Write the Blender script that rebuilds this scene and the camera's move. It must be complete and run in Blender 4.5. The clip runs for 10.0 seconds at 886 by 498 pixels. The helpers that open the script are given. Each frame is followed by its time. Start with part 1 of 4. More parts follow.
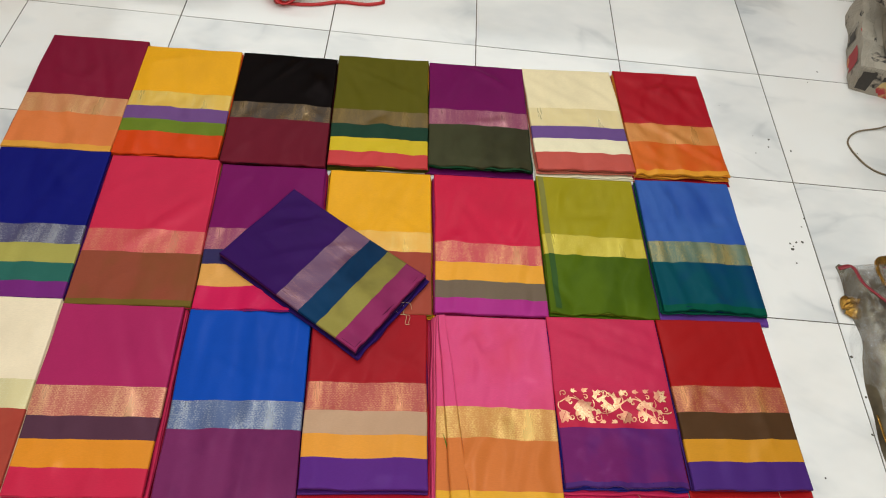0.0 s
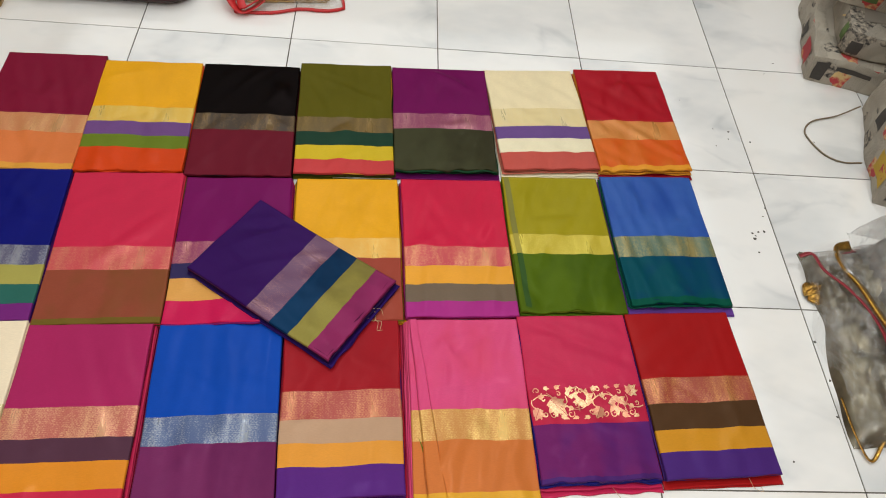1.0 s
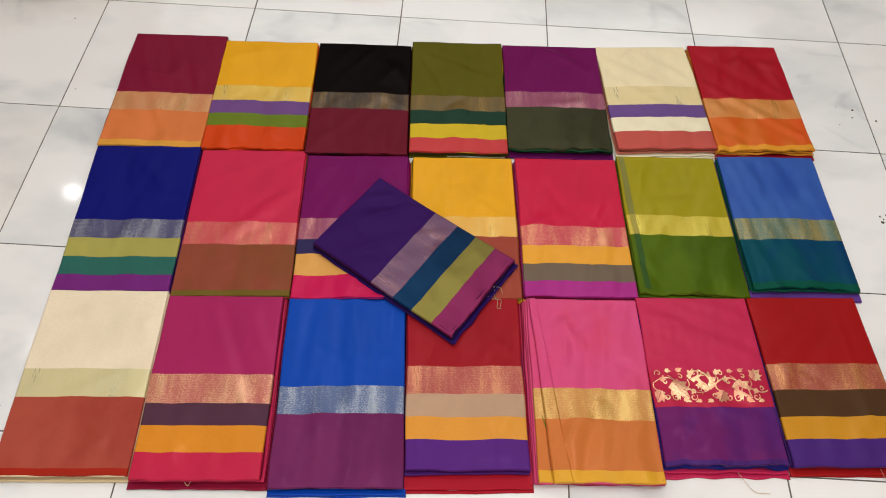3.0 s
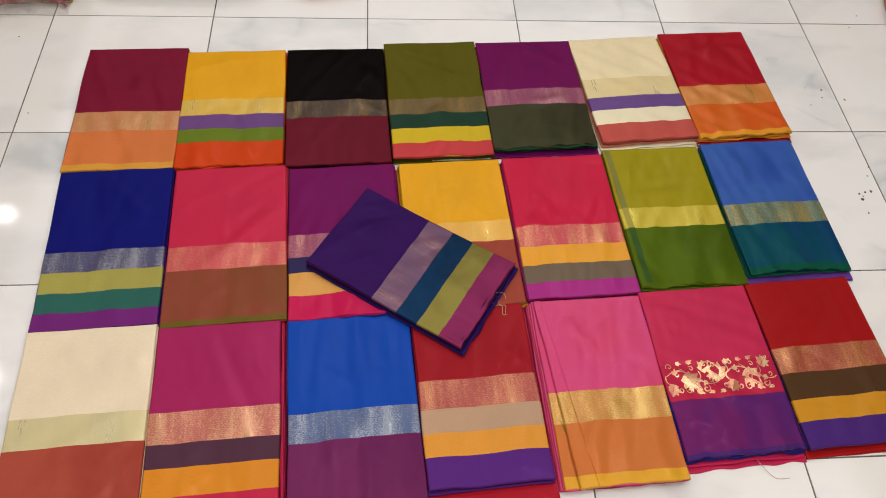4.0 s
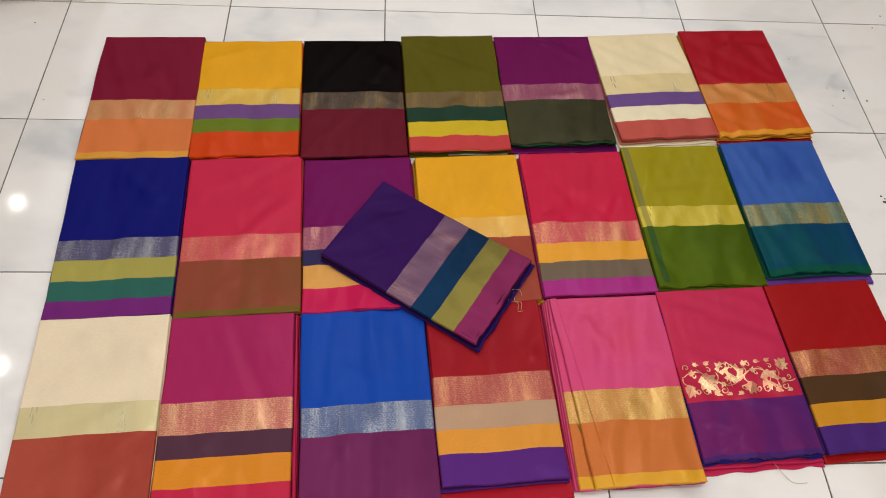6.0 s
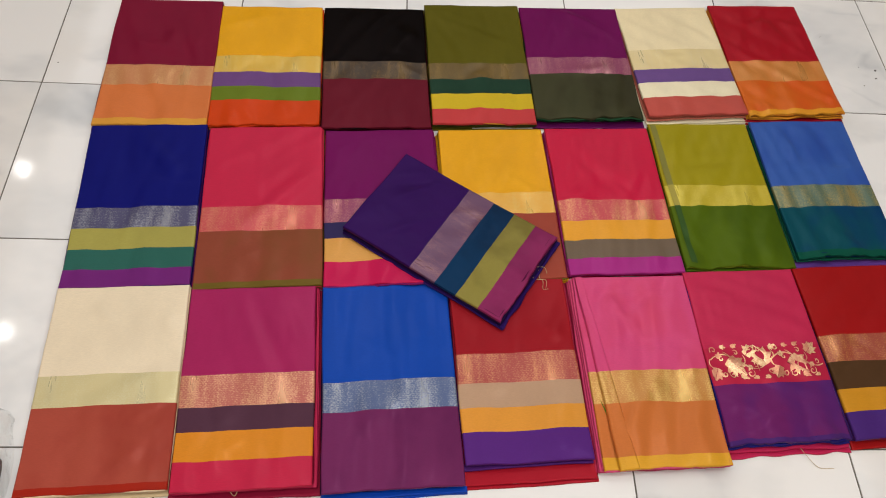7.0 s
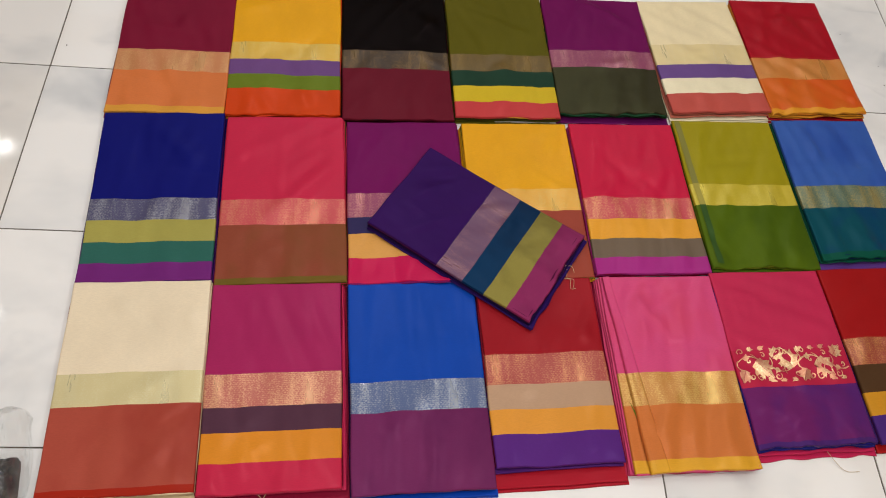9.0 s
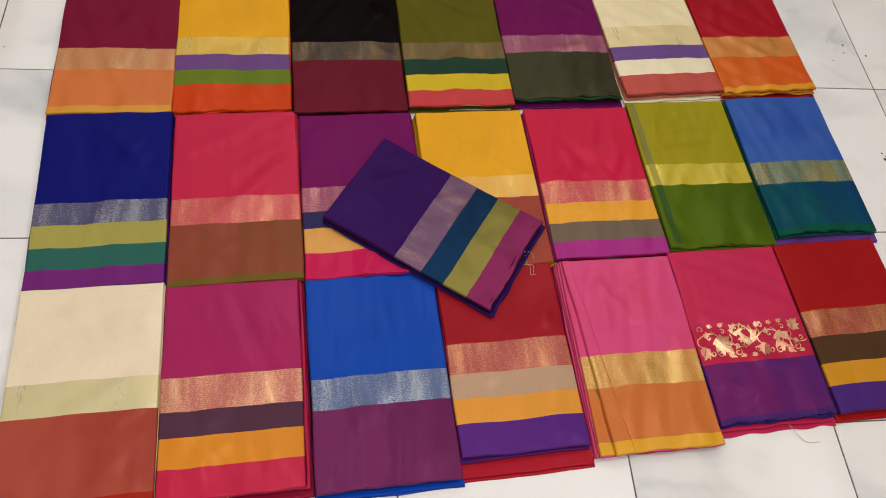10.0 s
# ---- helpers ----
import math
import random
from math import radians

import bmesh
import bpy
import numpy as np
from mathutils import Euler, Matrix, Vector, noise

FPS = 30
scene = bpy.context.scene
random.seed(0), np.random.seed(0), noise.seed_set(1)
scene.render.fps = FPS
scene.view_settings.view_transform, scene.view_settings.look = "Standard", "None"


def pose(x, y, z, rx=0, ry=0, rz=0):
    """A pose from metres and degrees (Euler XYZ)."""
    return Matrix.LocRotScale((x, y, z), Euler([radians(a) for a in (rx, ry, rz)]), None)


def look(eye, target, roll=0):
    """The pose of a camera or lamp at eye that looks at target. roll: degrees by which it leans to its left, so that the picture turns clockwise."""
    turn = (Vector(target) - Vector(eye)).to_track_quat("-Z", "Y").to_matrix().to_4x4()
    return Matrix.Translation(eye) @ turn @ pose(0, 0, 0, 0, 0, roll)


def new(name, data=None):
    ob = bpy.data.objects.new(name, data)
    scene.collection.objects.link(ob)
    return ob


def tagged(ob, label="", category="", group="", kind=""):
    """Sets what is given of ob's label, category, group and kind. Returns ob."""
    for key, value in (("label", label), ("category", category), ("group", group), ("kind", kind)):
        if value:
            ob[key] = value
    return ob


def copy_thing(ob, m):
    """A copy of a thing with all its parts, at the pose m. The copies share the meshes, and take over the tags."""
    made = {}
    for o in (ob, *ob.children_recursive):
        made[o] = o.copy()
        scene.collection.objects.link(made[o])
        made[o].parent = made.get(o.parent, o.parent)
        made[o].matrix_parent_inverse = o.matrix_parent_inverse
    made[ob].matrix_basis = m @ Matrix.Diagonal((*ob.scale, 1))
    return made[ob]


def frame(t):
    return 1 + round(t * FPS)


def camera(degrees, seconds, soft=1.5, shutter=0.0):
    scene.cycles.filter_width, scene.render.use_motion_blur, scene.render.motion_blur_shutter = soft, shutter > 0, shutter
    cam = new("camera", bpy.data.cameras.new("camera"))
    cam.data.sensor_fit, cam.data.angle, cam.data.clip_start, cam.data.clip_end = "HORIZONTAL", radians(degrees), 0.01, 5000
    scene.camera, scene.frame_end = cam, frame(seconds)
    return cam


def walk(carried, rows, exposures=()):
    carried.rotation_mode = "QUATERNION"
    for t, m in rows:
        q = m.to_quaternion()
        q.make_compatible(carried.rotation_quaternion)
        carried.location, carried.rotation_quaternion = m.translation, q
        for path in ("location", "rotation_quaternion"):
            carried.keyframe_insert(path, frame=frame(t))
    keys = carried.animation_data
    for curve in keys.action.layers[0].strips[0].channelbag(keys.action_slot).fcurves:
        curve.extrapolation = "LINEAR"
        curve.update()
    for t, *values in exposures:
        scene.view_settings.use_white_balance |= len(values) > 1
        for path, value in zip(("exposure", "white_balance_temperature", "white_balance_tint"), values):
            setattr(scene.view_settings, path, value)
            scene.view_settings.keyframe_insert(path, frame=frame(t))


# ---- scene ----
cam = camera(63.6, 10.0, soft=1.0)
PATH = [
    (0, (1.054, -1.597, 1.269), (1.16, -0.439, -0.358), 9.2),
    (0.5, (1.061, -1.591, 1.281), (1.177, -0.415, -0.332), 8.6),
    (1, (1.067, -1.593, 1.284), (1.241, -0.437, -0.339), 9.5),
    (1.2, (1.066, -1.595, 1.287), (1.235, -0.453, -0.350), 9.3),
    (1.5, (1.057, -1.607, 1.296), (1.149, -0.433, -0.32), 5.5),
    (2, (1.05, -1.613, 1.301), (1.04, -0.454, -0.329), 2.0),
    (2.5, (1.027, -1.622, 1.292), (1.009, -0.496, -0.361), 2.8),
    (2.7, (0.995, -1.614, 1.298), (0.975, -0.506, -0.368), 3.2),
    (3.8, (0.859, -1.555, 1.271), (0.994, -0.473, -0.406), 5.3),
    (4, (0.839, -1.546, 1.273), (0.999, -0.47, -0.405), 6.3),
    (4.5, (0.828, -1.538, 1.281), (0.995, -0.43, -0.376), 6.1),
    (5, (0.823, -1.534, 1.265), (0.995, -0.464, -0.416), 6.6),
    (5.2, (0.824, -1.532, 1.268), (0.977, -0.461, -0.415), 5.9),
    (6.3, (0.814, -1.542, 1.247), (0.957, -0.478, -0.44), 7.2),
    (6.5, (0.804, -1.541, 1.239), (0.959, -0.506, -0.466), 8.4),
    (7, (0.775, -1.525, 1.231), (0.919, -0.515, -0.489), 8.3),
    (7.5, (0.747, -1.524, 1.224), (0.921, -0.525, -0.5), 9.5),
    (8, (0.714, -1.506, 1.226), (0.887, -0.494, -0.491), 9.9),
    (8.5, (0.684, -1.492, 1.214), (0.873, -0.499, -0.512), 11.0),
    (9, (0.687, -1.486, 1.215), (0.889, -0.52, -0.524), 12.3),
    (9.5, (0.696, -1.49, 1.212), (0.935, -0.515, -0.517), 13.3),
    (10, (0.716, -1.485, 1.205), (0.994, -0.54, -0.536), 13.8),
]
walk(cam, [(t, look(eye, target, roll)) for t, eye, target, roll in PATH],
     exposures=[(0, 0.12, 6260, 3.0), (1.0, 0.10, 6290, 5.0), (2.5, 0.06, 6300, 7.5), (4.0, -0.02, 6500, 10.0), (10.0, -0.08, 6500, 10.0)])

# ---- light and exposure ----
world = bpy.data.worlds.new("room_air")
world.use_nodes = True
world.node_tree.nodes["Background"].inputs[0].default_value = (0.8, 0.86, 1.0, 1)
world.node_tree.nodes["Background"].inputs[1].default_value = 0.02
scene.world = world

CEILING = 2.8
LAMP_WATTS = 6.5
PANEL_WATTS = 60.0
# x, y, wattage share: two dim ones match floor glints; others are added fill
UNSEEN_LAMPS = [(-1.68, 1.37, 0.022), (-1.47, 0.20, 0.022), (0.55, 0.35, 0.9), (0.6, 1.5, 0.6), (2.05, 0.35, 0.9), (2.05, 1.5, 0.6),
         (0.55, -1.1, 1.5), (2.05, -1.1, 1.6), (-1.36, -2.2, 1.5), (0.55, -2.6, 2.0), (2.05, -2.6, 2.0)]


def lin(c):
    c = c / 255.0
    return c / 12.92 if c <= 0.04045 else ((c + 0.055) / 1.055) ** 2.4


def rgb(r, g, b):
    return (lin(r), lin(g), lin(b), 1.0)


# ---- materials ----
def material(name):
    mat = bpy.data.materials.new(name)
    mat.use_nodes = True
    return mat, mat.node_tree, mat.node_tree.nodes["Principled BSDF"]


def node(tree, kind, **values):
    n = tree.nodes.new(kind)
    for key, value in values.items():
        n.inputs[key.replace("_", " ")].default_value = value
    return n


def blend(tree, fac, a, b, mode="MIX"):
    n = tree.nodes.new("ShaderNodeMix")
    n.data_type, n.blend_type = "RGBA", mode
    for socket, value in ((n.inputs[0], fac), (n.inputs[6], a), (n.inputs[7], b)):
        if hasattr(value, "links"):
            tree.links.new(value, socket)
        else:
            socket.default_value = value
    return n.outputs[2]


def spread(tree, value, low, high, to_low=0.0, to_high=1.0):
    n = tree.nodes.new("ShaderNodeMapRange")
    tree.links.new(value, n.inputs[0])
    for i, v in enumerate((low, high, to_low, to_high)):
        n.inputs[i + 1].default_value = v
    return n.outputs[0]


def scaled(tree, sx, sy, sz, source="Object"):
    t = tree.nodes.new("ShaderNodeTexCoord")
    m = tree.nodes.new("ShaderNodeMapping")
    m.inputs["Scale"].default_value = (sx, sy, sz)
    tree.links.new(t.outputs[source], m.inputs[0])
    return m.outputs[0]


def noisy(tree, where, scale, detail=4.0, rough=0.55):
    n = node(tree, "ShaderNodeTexNoise", Scale=scale, Detail=detail, Roughness=rough)
    tree.links.new(where, n.inputs["Vector"])
    return n.outputs["Fac"]


def bumped(tree, bsdf, height, strength, distance):
    b = node(tree, "ShaderNodeBump", Strength=strength, Distance=distance)
    tree.links.new(height, b.inputs["Height"])
    tree.links.new(b.outputs[0], bsdf.inputs["Normal"])


CLOTHS = {}
DYE = 0.93


def cloth(r, g, b, shot_sheen=None):
    """Woven silk: faint slubs along the weft, broad mottling that paints in soft sheen, and a second warp colour that
    also paints sheen.
    """
    key = ("silk", r, g, b, shot_sheen)
    if key in CLOTHS:
        return CLOTHS[key]
    mat, tree, bsdf = material("silk")
    base = tuple(c * DYE for c in rgb(r, g, b)[:3]) + (1,)
    other = tuple(c * DYE for c in rgb(*shot_sheen)[:3]) + (1,) if shot_sheen else tuple(c * 0.78 for c in base[:3]) + (1,)
    dark = tuple(c * 0.90 for c in base[:3]) + (1,)
    pale = tuple(min(1, c * 1.05) for c in base[:3]) + (1,)
    slub = noisy(tree, scaled(tree, 160, 1500, 160), 1.0, 2)
    broad = noisy(tree, scaled(tree, 1, 0.7, 1), 13.0, 3, 0.5)
    first = blend(tree, spread(tree, slub, 0.25, 0.8), dark, pale)
    col = blend(tree, spread(tree, broad, 0.45, 0.75, 0.0, 0.75 if shot_sheen else 0.45), first, other)
    tree.links.new(col, bsdf.inputs["Base Color"])
    top = max(base[:3]) + 1e-4
    bsdf.inputs["Roughness"].default_value = 0.31
    bsdf.inputs["Specular IOR Level"].default_value = 0.05 + 0.50 * min(1, top)
    bsdf.inputs["Specular Tint"].default_value = tuple(0.25 + 0.75 * c / top for c in base[:3]) + (1,)
    bumped(tree, bsdf, slub, 0.12, 0.0003)
    CLOTHS[key] = mat
    return mat


def zari(r, g, b, tr, tg, tb, amount=0.5):
    """Brocade band: silk ground (r, g, b) with metal thread (tr, tg, tb), in crinkled upright streaks that also paint
    its flashes of sheen.
    """
    key = ("zari", r, g, b, tr, tg, tb, amount)
    if key in CLOTHS:
        return CLOTHS[key]
    mat, tree, bsdf = material("metal_thread_brocade")
    ground, thread = [tuple(v * k for v in c[:3]) + (1,) for c, k in ((rgb(r, g, b), DYE), (rgb(tr, tg, tb), 0.82))]
    speck = noisy(tree, scaled(tree, 330, 520, 330), 1.0, 3, 0.75)
    patch = noisy(tree, scaled(tree, 26, 4, 5), 1.0, 4, 0.65)
    dash = node(tree, "ShaderNodeTexBrick", Scale=1.0)
    for key, value in (("Brick Width", 0.0056), ("Row Height", 0.0034), ("Mortar Size", 0.0008), ("Mortar Smooth", 0.6)):
        dash.inputs[key].default_value = value
    tree.links.new(scaled(tree, 1, 1, 1), dash.inputs["Vector"])
    woven = tree.nodes.new("ShaderNodeMath")
    woven.operation = "MULTIPLY_ADD"
    tree.links.new(dash.outputs["Fac"], woven.inputs[0])
    woven.inputs[1].default_value = -0.09
    tree.links.new(speck, woven.inputs[2])
    both = tree.nodes.new("ShaderNodeMath")
    both.operation = "MULTIPLY_ADD"
    tree.links.new(patch, both.inputs[0])
    both.inputs[1].default_value = 1.05
    tree.links.new(woven.outputs[0], both.inputs[2])
    edge = 1.225 - 0.42 * amount
    mask = spread(tree, both.outputs[0], edge - 0.13, edge + 0.20)
    tree.links.new(blend(tree, mask, ground, thread), bsdf.inputs["Base Color"])
    tree.links.new(spread(tree, mask, 0, 1, 0.08, 0.5), bsdf.inputs["Metallic"])
    tree.links.new(spread(tree, patch, 0.3, 0.7, 0.48, 0.24), bsdf.inputs["Roughness"])
    bumped(tree, bsdf, speck, 0.34, 0.0009)
    CLOTHS[key] = mat
    return mat


def metal_thread():
    mat, tree, bsdf = material("gold_thread")
    speck = noisy(tree, scaled(tree, 300, 300, 300), 1.0, 2)
    broad = noisy(tree, scaled(tree, 40, 25, 25), 1.0, 2)
    pair = blend(tree, spread(tree, speck, 0.3, 0.7), rgb(222, 164, 118), rgb(252, 226, 180))
    tree.links.new(blend(tree, spread(tree, broad, 0.42, 0.62, 0.0, 0.75), pair, rgb(205, 120, 100)), bsdf.inputs["Base Color"])
    bsdf.inputs["Metallic"].default_value, bsdf.inputs["Roughness"].default_value = 0.62, 0.4
    bumped(tree, bsdf, speck, 0.4, 0.0008)
    return mat


def marble():
    """Glazed white marble-look tile: pale grey veins, each tile with its own cut of the pattern."""
    mat, tree, bsdf = material("marble_look_tile")
    geo, info = tree.nodes.new("ShaderNodeTexCoord"), tree.nodes.new("ShaderNodeObjectInfo")
    move = tree.nodes.new("ShaderNodeVectorMath")
    move.operation = "MULTIPLY_ADD"
    tree.links.new(info.outputs["Random"], move.inputs[0])
    move.inputs[1].default_value = (37.0, 91.0, 13.0)
    tree.links.new(geo.outputs["Object"], move.inputs[2])
    turn = tree.nodes.new("ShaderNodeMapping")
    turn.inputs["Rotation"].default_value = (0, 0, 0.6)
    turn.inputs["Scale"].default_value = (2.4, 4.2, 1)
    tree.links.new(move.outputs[0], turn.inputs[0])
    cloud = noisy(tree, turn.outputs[0], 1.0, 4, 0.5)
    vein = node(tree, "ShaderNodeTexNoise", Scale=0.8, Detail=4.0, Roughness=0.5, Distortion=1.0)
    tree.links.new(turn.outputs[0], vein.inputs["Vector"])
    bend = tree.nodes.new("ShaderNodeMath")
    bend.operation = "SUBTRACT"
    tree.links.new(vein.outputs["Fac"], bend.inputs[0])
    bend.inputs[1].default_value = 0.5
    size = tree.nodes.new("ShaderNodeMath")
    size.operation = "ABSOLUTE"
    tree.links.new(bend.outputs[0], size.inputs[0])
    line = spread(tree, size.outputs[0], 0.0, 0.045, 1.0, 0.0)
    patch = spread(tree, cloud, 0.46, 0.72)
    prod = tree.nodes.new("ShaderNodeMath")
    prod.operation = "MULTIPLY"
    tree.links.new(line, prod.inputs[0])
    tree.links.new(patch, prod.inputs[1])
    first = blend(tree, spread(tree, cloud, 0.47, 0.72, 0.0, 0.75), rgb(243, 242, 239), rgb(202, 206, 208))
    col = blend(tree, spread(tree, prod.outputs[0], 0, 1, 0, 0.42), first, rgb(160, 166, 172))
    tan = spread(tree, noisy(tree, move.outputs[0], 2.2, 3, 0.5), 0.52, 0.75, 0.0, 0.32)
    tree.links.new(blend(tree, tan, col, rgb(226, 214, 196)), bsdf.inputs["Base Color"])
    bsdf.inputs["Roughness"].default_value = 0.07
    bsdf.inputs["Specular IOR Level"].default_value = 1.0
    bsdf.inputs["Coat Weight"].default_value, bsdf.inputs["Coat Roughness"].default_value, bsdf.inputs["Coat IOR"].default_value = 0.7, 0.05, 1.6
    wave = noisy(tree, move.outputs[0], 9.0, 2)
    bumped(tree, bsdf, wave, 0.09, 0.003)
    return mat


def plain(name, r, g, b, rough=0.5, metal=0.0, grain=60.0, vary=0.12, relief=0.15):
    mat, tree, bsdf = material(name)
    base = rgb(r, g, b)
    dark = tuple(c * (1 - 2 * vary) for c in base[:3]) + (1,)
    where = scaled(tree, 1, 1, 1)
    fine, wide = noisy(tree, where, grain, 4), noisy(tree, where, grain / 12, 3)
    mix = blend(tree, spread(tree, fine, 0.3, 0.7, 0, 0.6), base, dark)
    tree.links.new(blend(tree, spread(tree, wide, 0.4, 0.7, 0, 0.6), mix, dark), bsdf.inputs["Base Color"])
    bsdf.inputs["Roughness"].default_value, bsdf.inputs["Metallic"].default_value = rough, metal
    bumped(tree, bsdf, fine, relief, 0.002)
    return mat


def dirty_grout():
    """Cement joint: greyish beige, with black-brown dirt lodged in uneven stretches."""
    mat, tree, bsdf = material("dirty_grout")
    where = scaled(tree, 1, 1, 1)
    clean = blend(tree, noisy(tree, where, 90.0, 4), rgb(116, 110, 101), rgb(88, 82, 74))
    dirt = spread(tree, noisy(tree, where, 13.0, 5, 0.7), 0.53, 0.65)
    tree.links.new(blend(tree, dirt, clean, rgb(36, 29, 24)), bsdf.inputs["Base Color"])
    bsdf.inputs["Roughness"].default_value = 0.9
    bumped(tree, bsdf, noisy(tree, where, 200.0, 4), 0.5, 0.001)
    return mat


def newsprint(tone, shift):
    """Newspaper page: columns of fine print as plain bars, blank margins, grey pictures and a few coloured ones, in blocks."""
    mat, tree, bsdf = material("newspaper")
    turn = tree.nodes.new("ShaderNodeMapping")
    turn.inputs["Rotation"].default_value = (0, 0, 0.22 * shift)
    turn.inputs["Location"].default_value = (0.37 * shift, 0.11 * shift, 0)
    tree.links.new(scaled(tree, 1, 1, 1, "UV"), turn.inputs[0])
    where = turn.outputs[0]
    rows = node(tree, "ShaderNodeTexBrick", Scale=1.0)
    for key, value in (("Brick Width", 0.034), ("Row Height", 0.0031), ("Mortar Size", 0.0010), ("Mortar Smooth", 0.3)):
        rows.inputs[key].default_value = value
    rows.offset = 0.0
    tree.links.new(where, rows.inputs["Vector"])
    block = node(tree, "ShaderNodeTexVoronoi", Scale=21.0, Randomness=0.75)
    block.distance = "CHEBYCHEV"
    tree.links.new(where, block.inputs["Vector"])
    pick = tree.nodes.new("ShaderNodeSeparateColor")
    tree.links.new(block.outputs["Color"], pick.inputs[0])
    stain = noisy(tree, where, 26.0, 4)
    paper = blend(tree, stain, rgb(*[c * tone for c in (226, 217, 200)]), rgb(*[c * tone for c in (186, 174, 152)]))
    broken = spread(tree, noisy(tree, where, 260.0, 2), 0.35, 0.6, 0.15, 0.55)
    letters = tree.nodes.new("ShaderNodeMath")
    letters.operation = "MULTIPLY"
    tree.links.new(spread(tree, rows.outputs["Fac"], 0, 1, 1, 0), letters.inputs[0])
    tree.links.new(broken, letters.inputs[1])
    printed = blend(tree, letters.outputs[0], paper, rgb(84, 78, 72))
    picture = blend(tree, spread(tree, noisy(tree, where, 70.0, 4, 0.6), 0.38, 0.62), rgb(46, 43, 42), rgb(168, 158, 142))
    colour = blend(tree, spread(tree, noisy(tree, where, 38.0, 3), 0.45, 0.6), rgb(176, 60, 62), rgb(204, 176, 120))
    page = blend(tree, spread(tree, pick.outputs[0], 0.28, 0.285), paper, printed)
    page = blend(tree, spread(tree, pick.outputs[1], 0.84, 0.845), page, picture)
    page = blend(tree, spread(tree, pick.outputs[2], 0.94, 0.945), page, colour)
    tree.links.new(page, bsdf.inputs["Base Color"])
    bsdf.inputs["Roughness"].default_value = 0.75
    bumped(tree, bsdf, noisy(tree, where, 30.0, 5), 0.4, 0.003)
    return mat


def clear_plastic():
    """Thin clear film: see-through, with sharp gloss on its creases."""
    mat = bpy.data.materials.new("clear_plastic_film")
    mat.use_nodes = True
    tree = mat.node_tree
    tree.nodes.clear()
    where = scaled(tree, 1, 1, 1)
    crease, sharp = noisy(tree, scaled(tree, 1.6, 0.7, 1), 11.0, 3, 0.5), noisy(tree, where, 34.0, 2, 0.45)
    hill = tree.nodes.new("ShaderNodeMath")
    hill.operation = "MULTIPLY_ADD"
    tree.links.new(sharp, hill.inputs[0])
    hill.inputs[1].default_value = 0.35
    tree.links.new(crease, hill.inputs[2])
    bump = node(tree, "ShaderNodeBump", Strength=1.0, Distance=0.045)
    tree.links.new(hill.outputs[0], bump.inputs["Height"])
    clear, shine, haze = tree.nodes.new("ShaderNodeBsdfTransparent"), tree.nodes.new("ShaderNodeBsdfGlossy"), tree.nodes.new("ShaderNodeBsdfDiffuse")
    clear.inputs[0].default_value = (0.995, 0.995, 0.99, 1)
    shine.inputs["Roughness"].default_value = 0.11
    haze.inputs[0].default_value = (0.86, 0.85, 0.82, 1)
    fresnel = node(tree, "ShaderNodeFresnel", IOR=1.6)
    for n in (shine, fresnel):
        tree.links.new(bump.outputs[0], n.inputs["Normal"])
    thin, gloss, out = tree.nodes.new("ShaderNodeMixShader"), tree.nodes.new("ShaderNodeMixShader"), tree.nodes.new("ShaderNodeOutputMaterial")
    tree.links.new(spread(tree, crease, 0.50, 0.72, 0.03, 0.26), thin.inputs[0])
    tree.links.new(clear.outputs[0], thin.inputs[1])
    tree.links.new(haze.outputs[0], thin.inputs[2])
    tree.links.new(spread(tree, fresnel.outputs[0], 0.05, 0.6, 0.09, 0.42), gloss.inputs[0])
    tree.links.new(thin.outputs[0], gloss.inputs[1])
    tree.links.new(shine.outputs[0], gloss.inputs[2])
    tree.links.new(gloss.outputs[0], out.inputs["Surface"])
    return mat


def glow(name, strength):
    mat, tree, bsdf = material(name)
    bsdf.inputs["Emission Color"].default_value = (1, 0.97, 0.92, 1)
    bsdf.inputs["Emission Strength"].default_value = strength
    return mat


TILE = marble()
GROUT = dirty_grout()
WALL = plain("cream_wall_paint", 176, 150, 118, 0.7, 0, 30, 0.06, 0.1)
CEIL = plain("beige_ceiling_paint", 158, 128, 92, 0.8, 0, 30, 0.03, 0.1)
OLIVE_BROCADE = plain("olive_grey_brocade", 134, 125, 104, 0.34, 0.6, 26, 0.42, 0.3)
SPOT = plain("dried_dark_paint", 84, 78, 70, 0.6, 0, 200, 0.2)
LACQUER = plain("maroon_lacquer", 58, 10, 14, 0.12, 0, 40, 0.15, 0.03)
PIPING = plain("red_piping", 196, 30, 34, 0.45, 0, 300, 0.12)
DARK_PIPING = plain("maroon_piping", 140, 26, 40, 0.45, 0, 300, 0.12)
STRING = plain("jute_string", 136, 120, 96, 0.9, 0, 500, 0.25, 0.6)
THREAD = plain("pale_thread", 205, 180, 140, 0.8, 0, 500, 0.1)
FILM = clear_plastic()
GOLD = metal_thread()
GILT = plain("gilt_braid", 200, 154, 70, 0.22, 0.9, 120, 0.3, 0.6)
SILVERY = plain("silver_grey_brocade", 150, 148, 146, 0.28, 0.65, 34, 0.38, 0.35)
FOIL = plain("gold_foil", 206, 166, 100, 0.24, 0.75, 70, 0.34, 0.9)
BEIGE = plain("beige_cloth", 196, 166, 128, 0.6, 0, 40, 0.2, 0.3)
PAPERS = [newsprint(0.78, 1), newsprint(0.72, 3)]
BLACK_INK = plain("black_print", 70, 65, 60, 0.8, 0, 200, 0.2)
RED_INK = plain("red_print", 176, 62, 66, 0.8, 0, 200, 0.15)
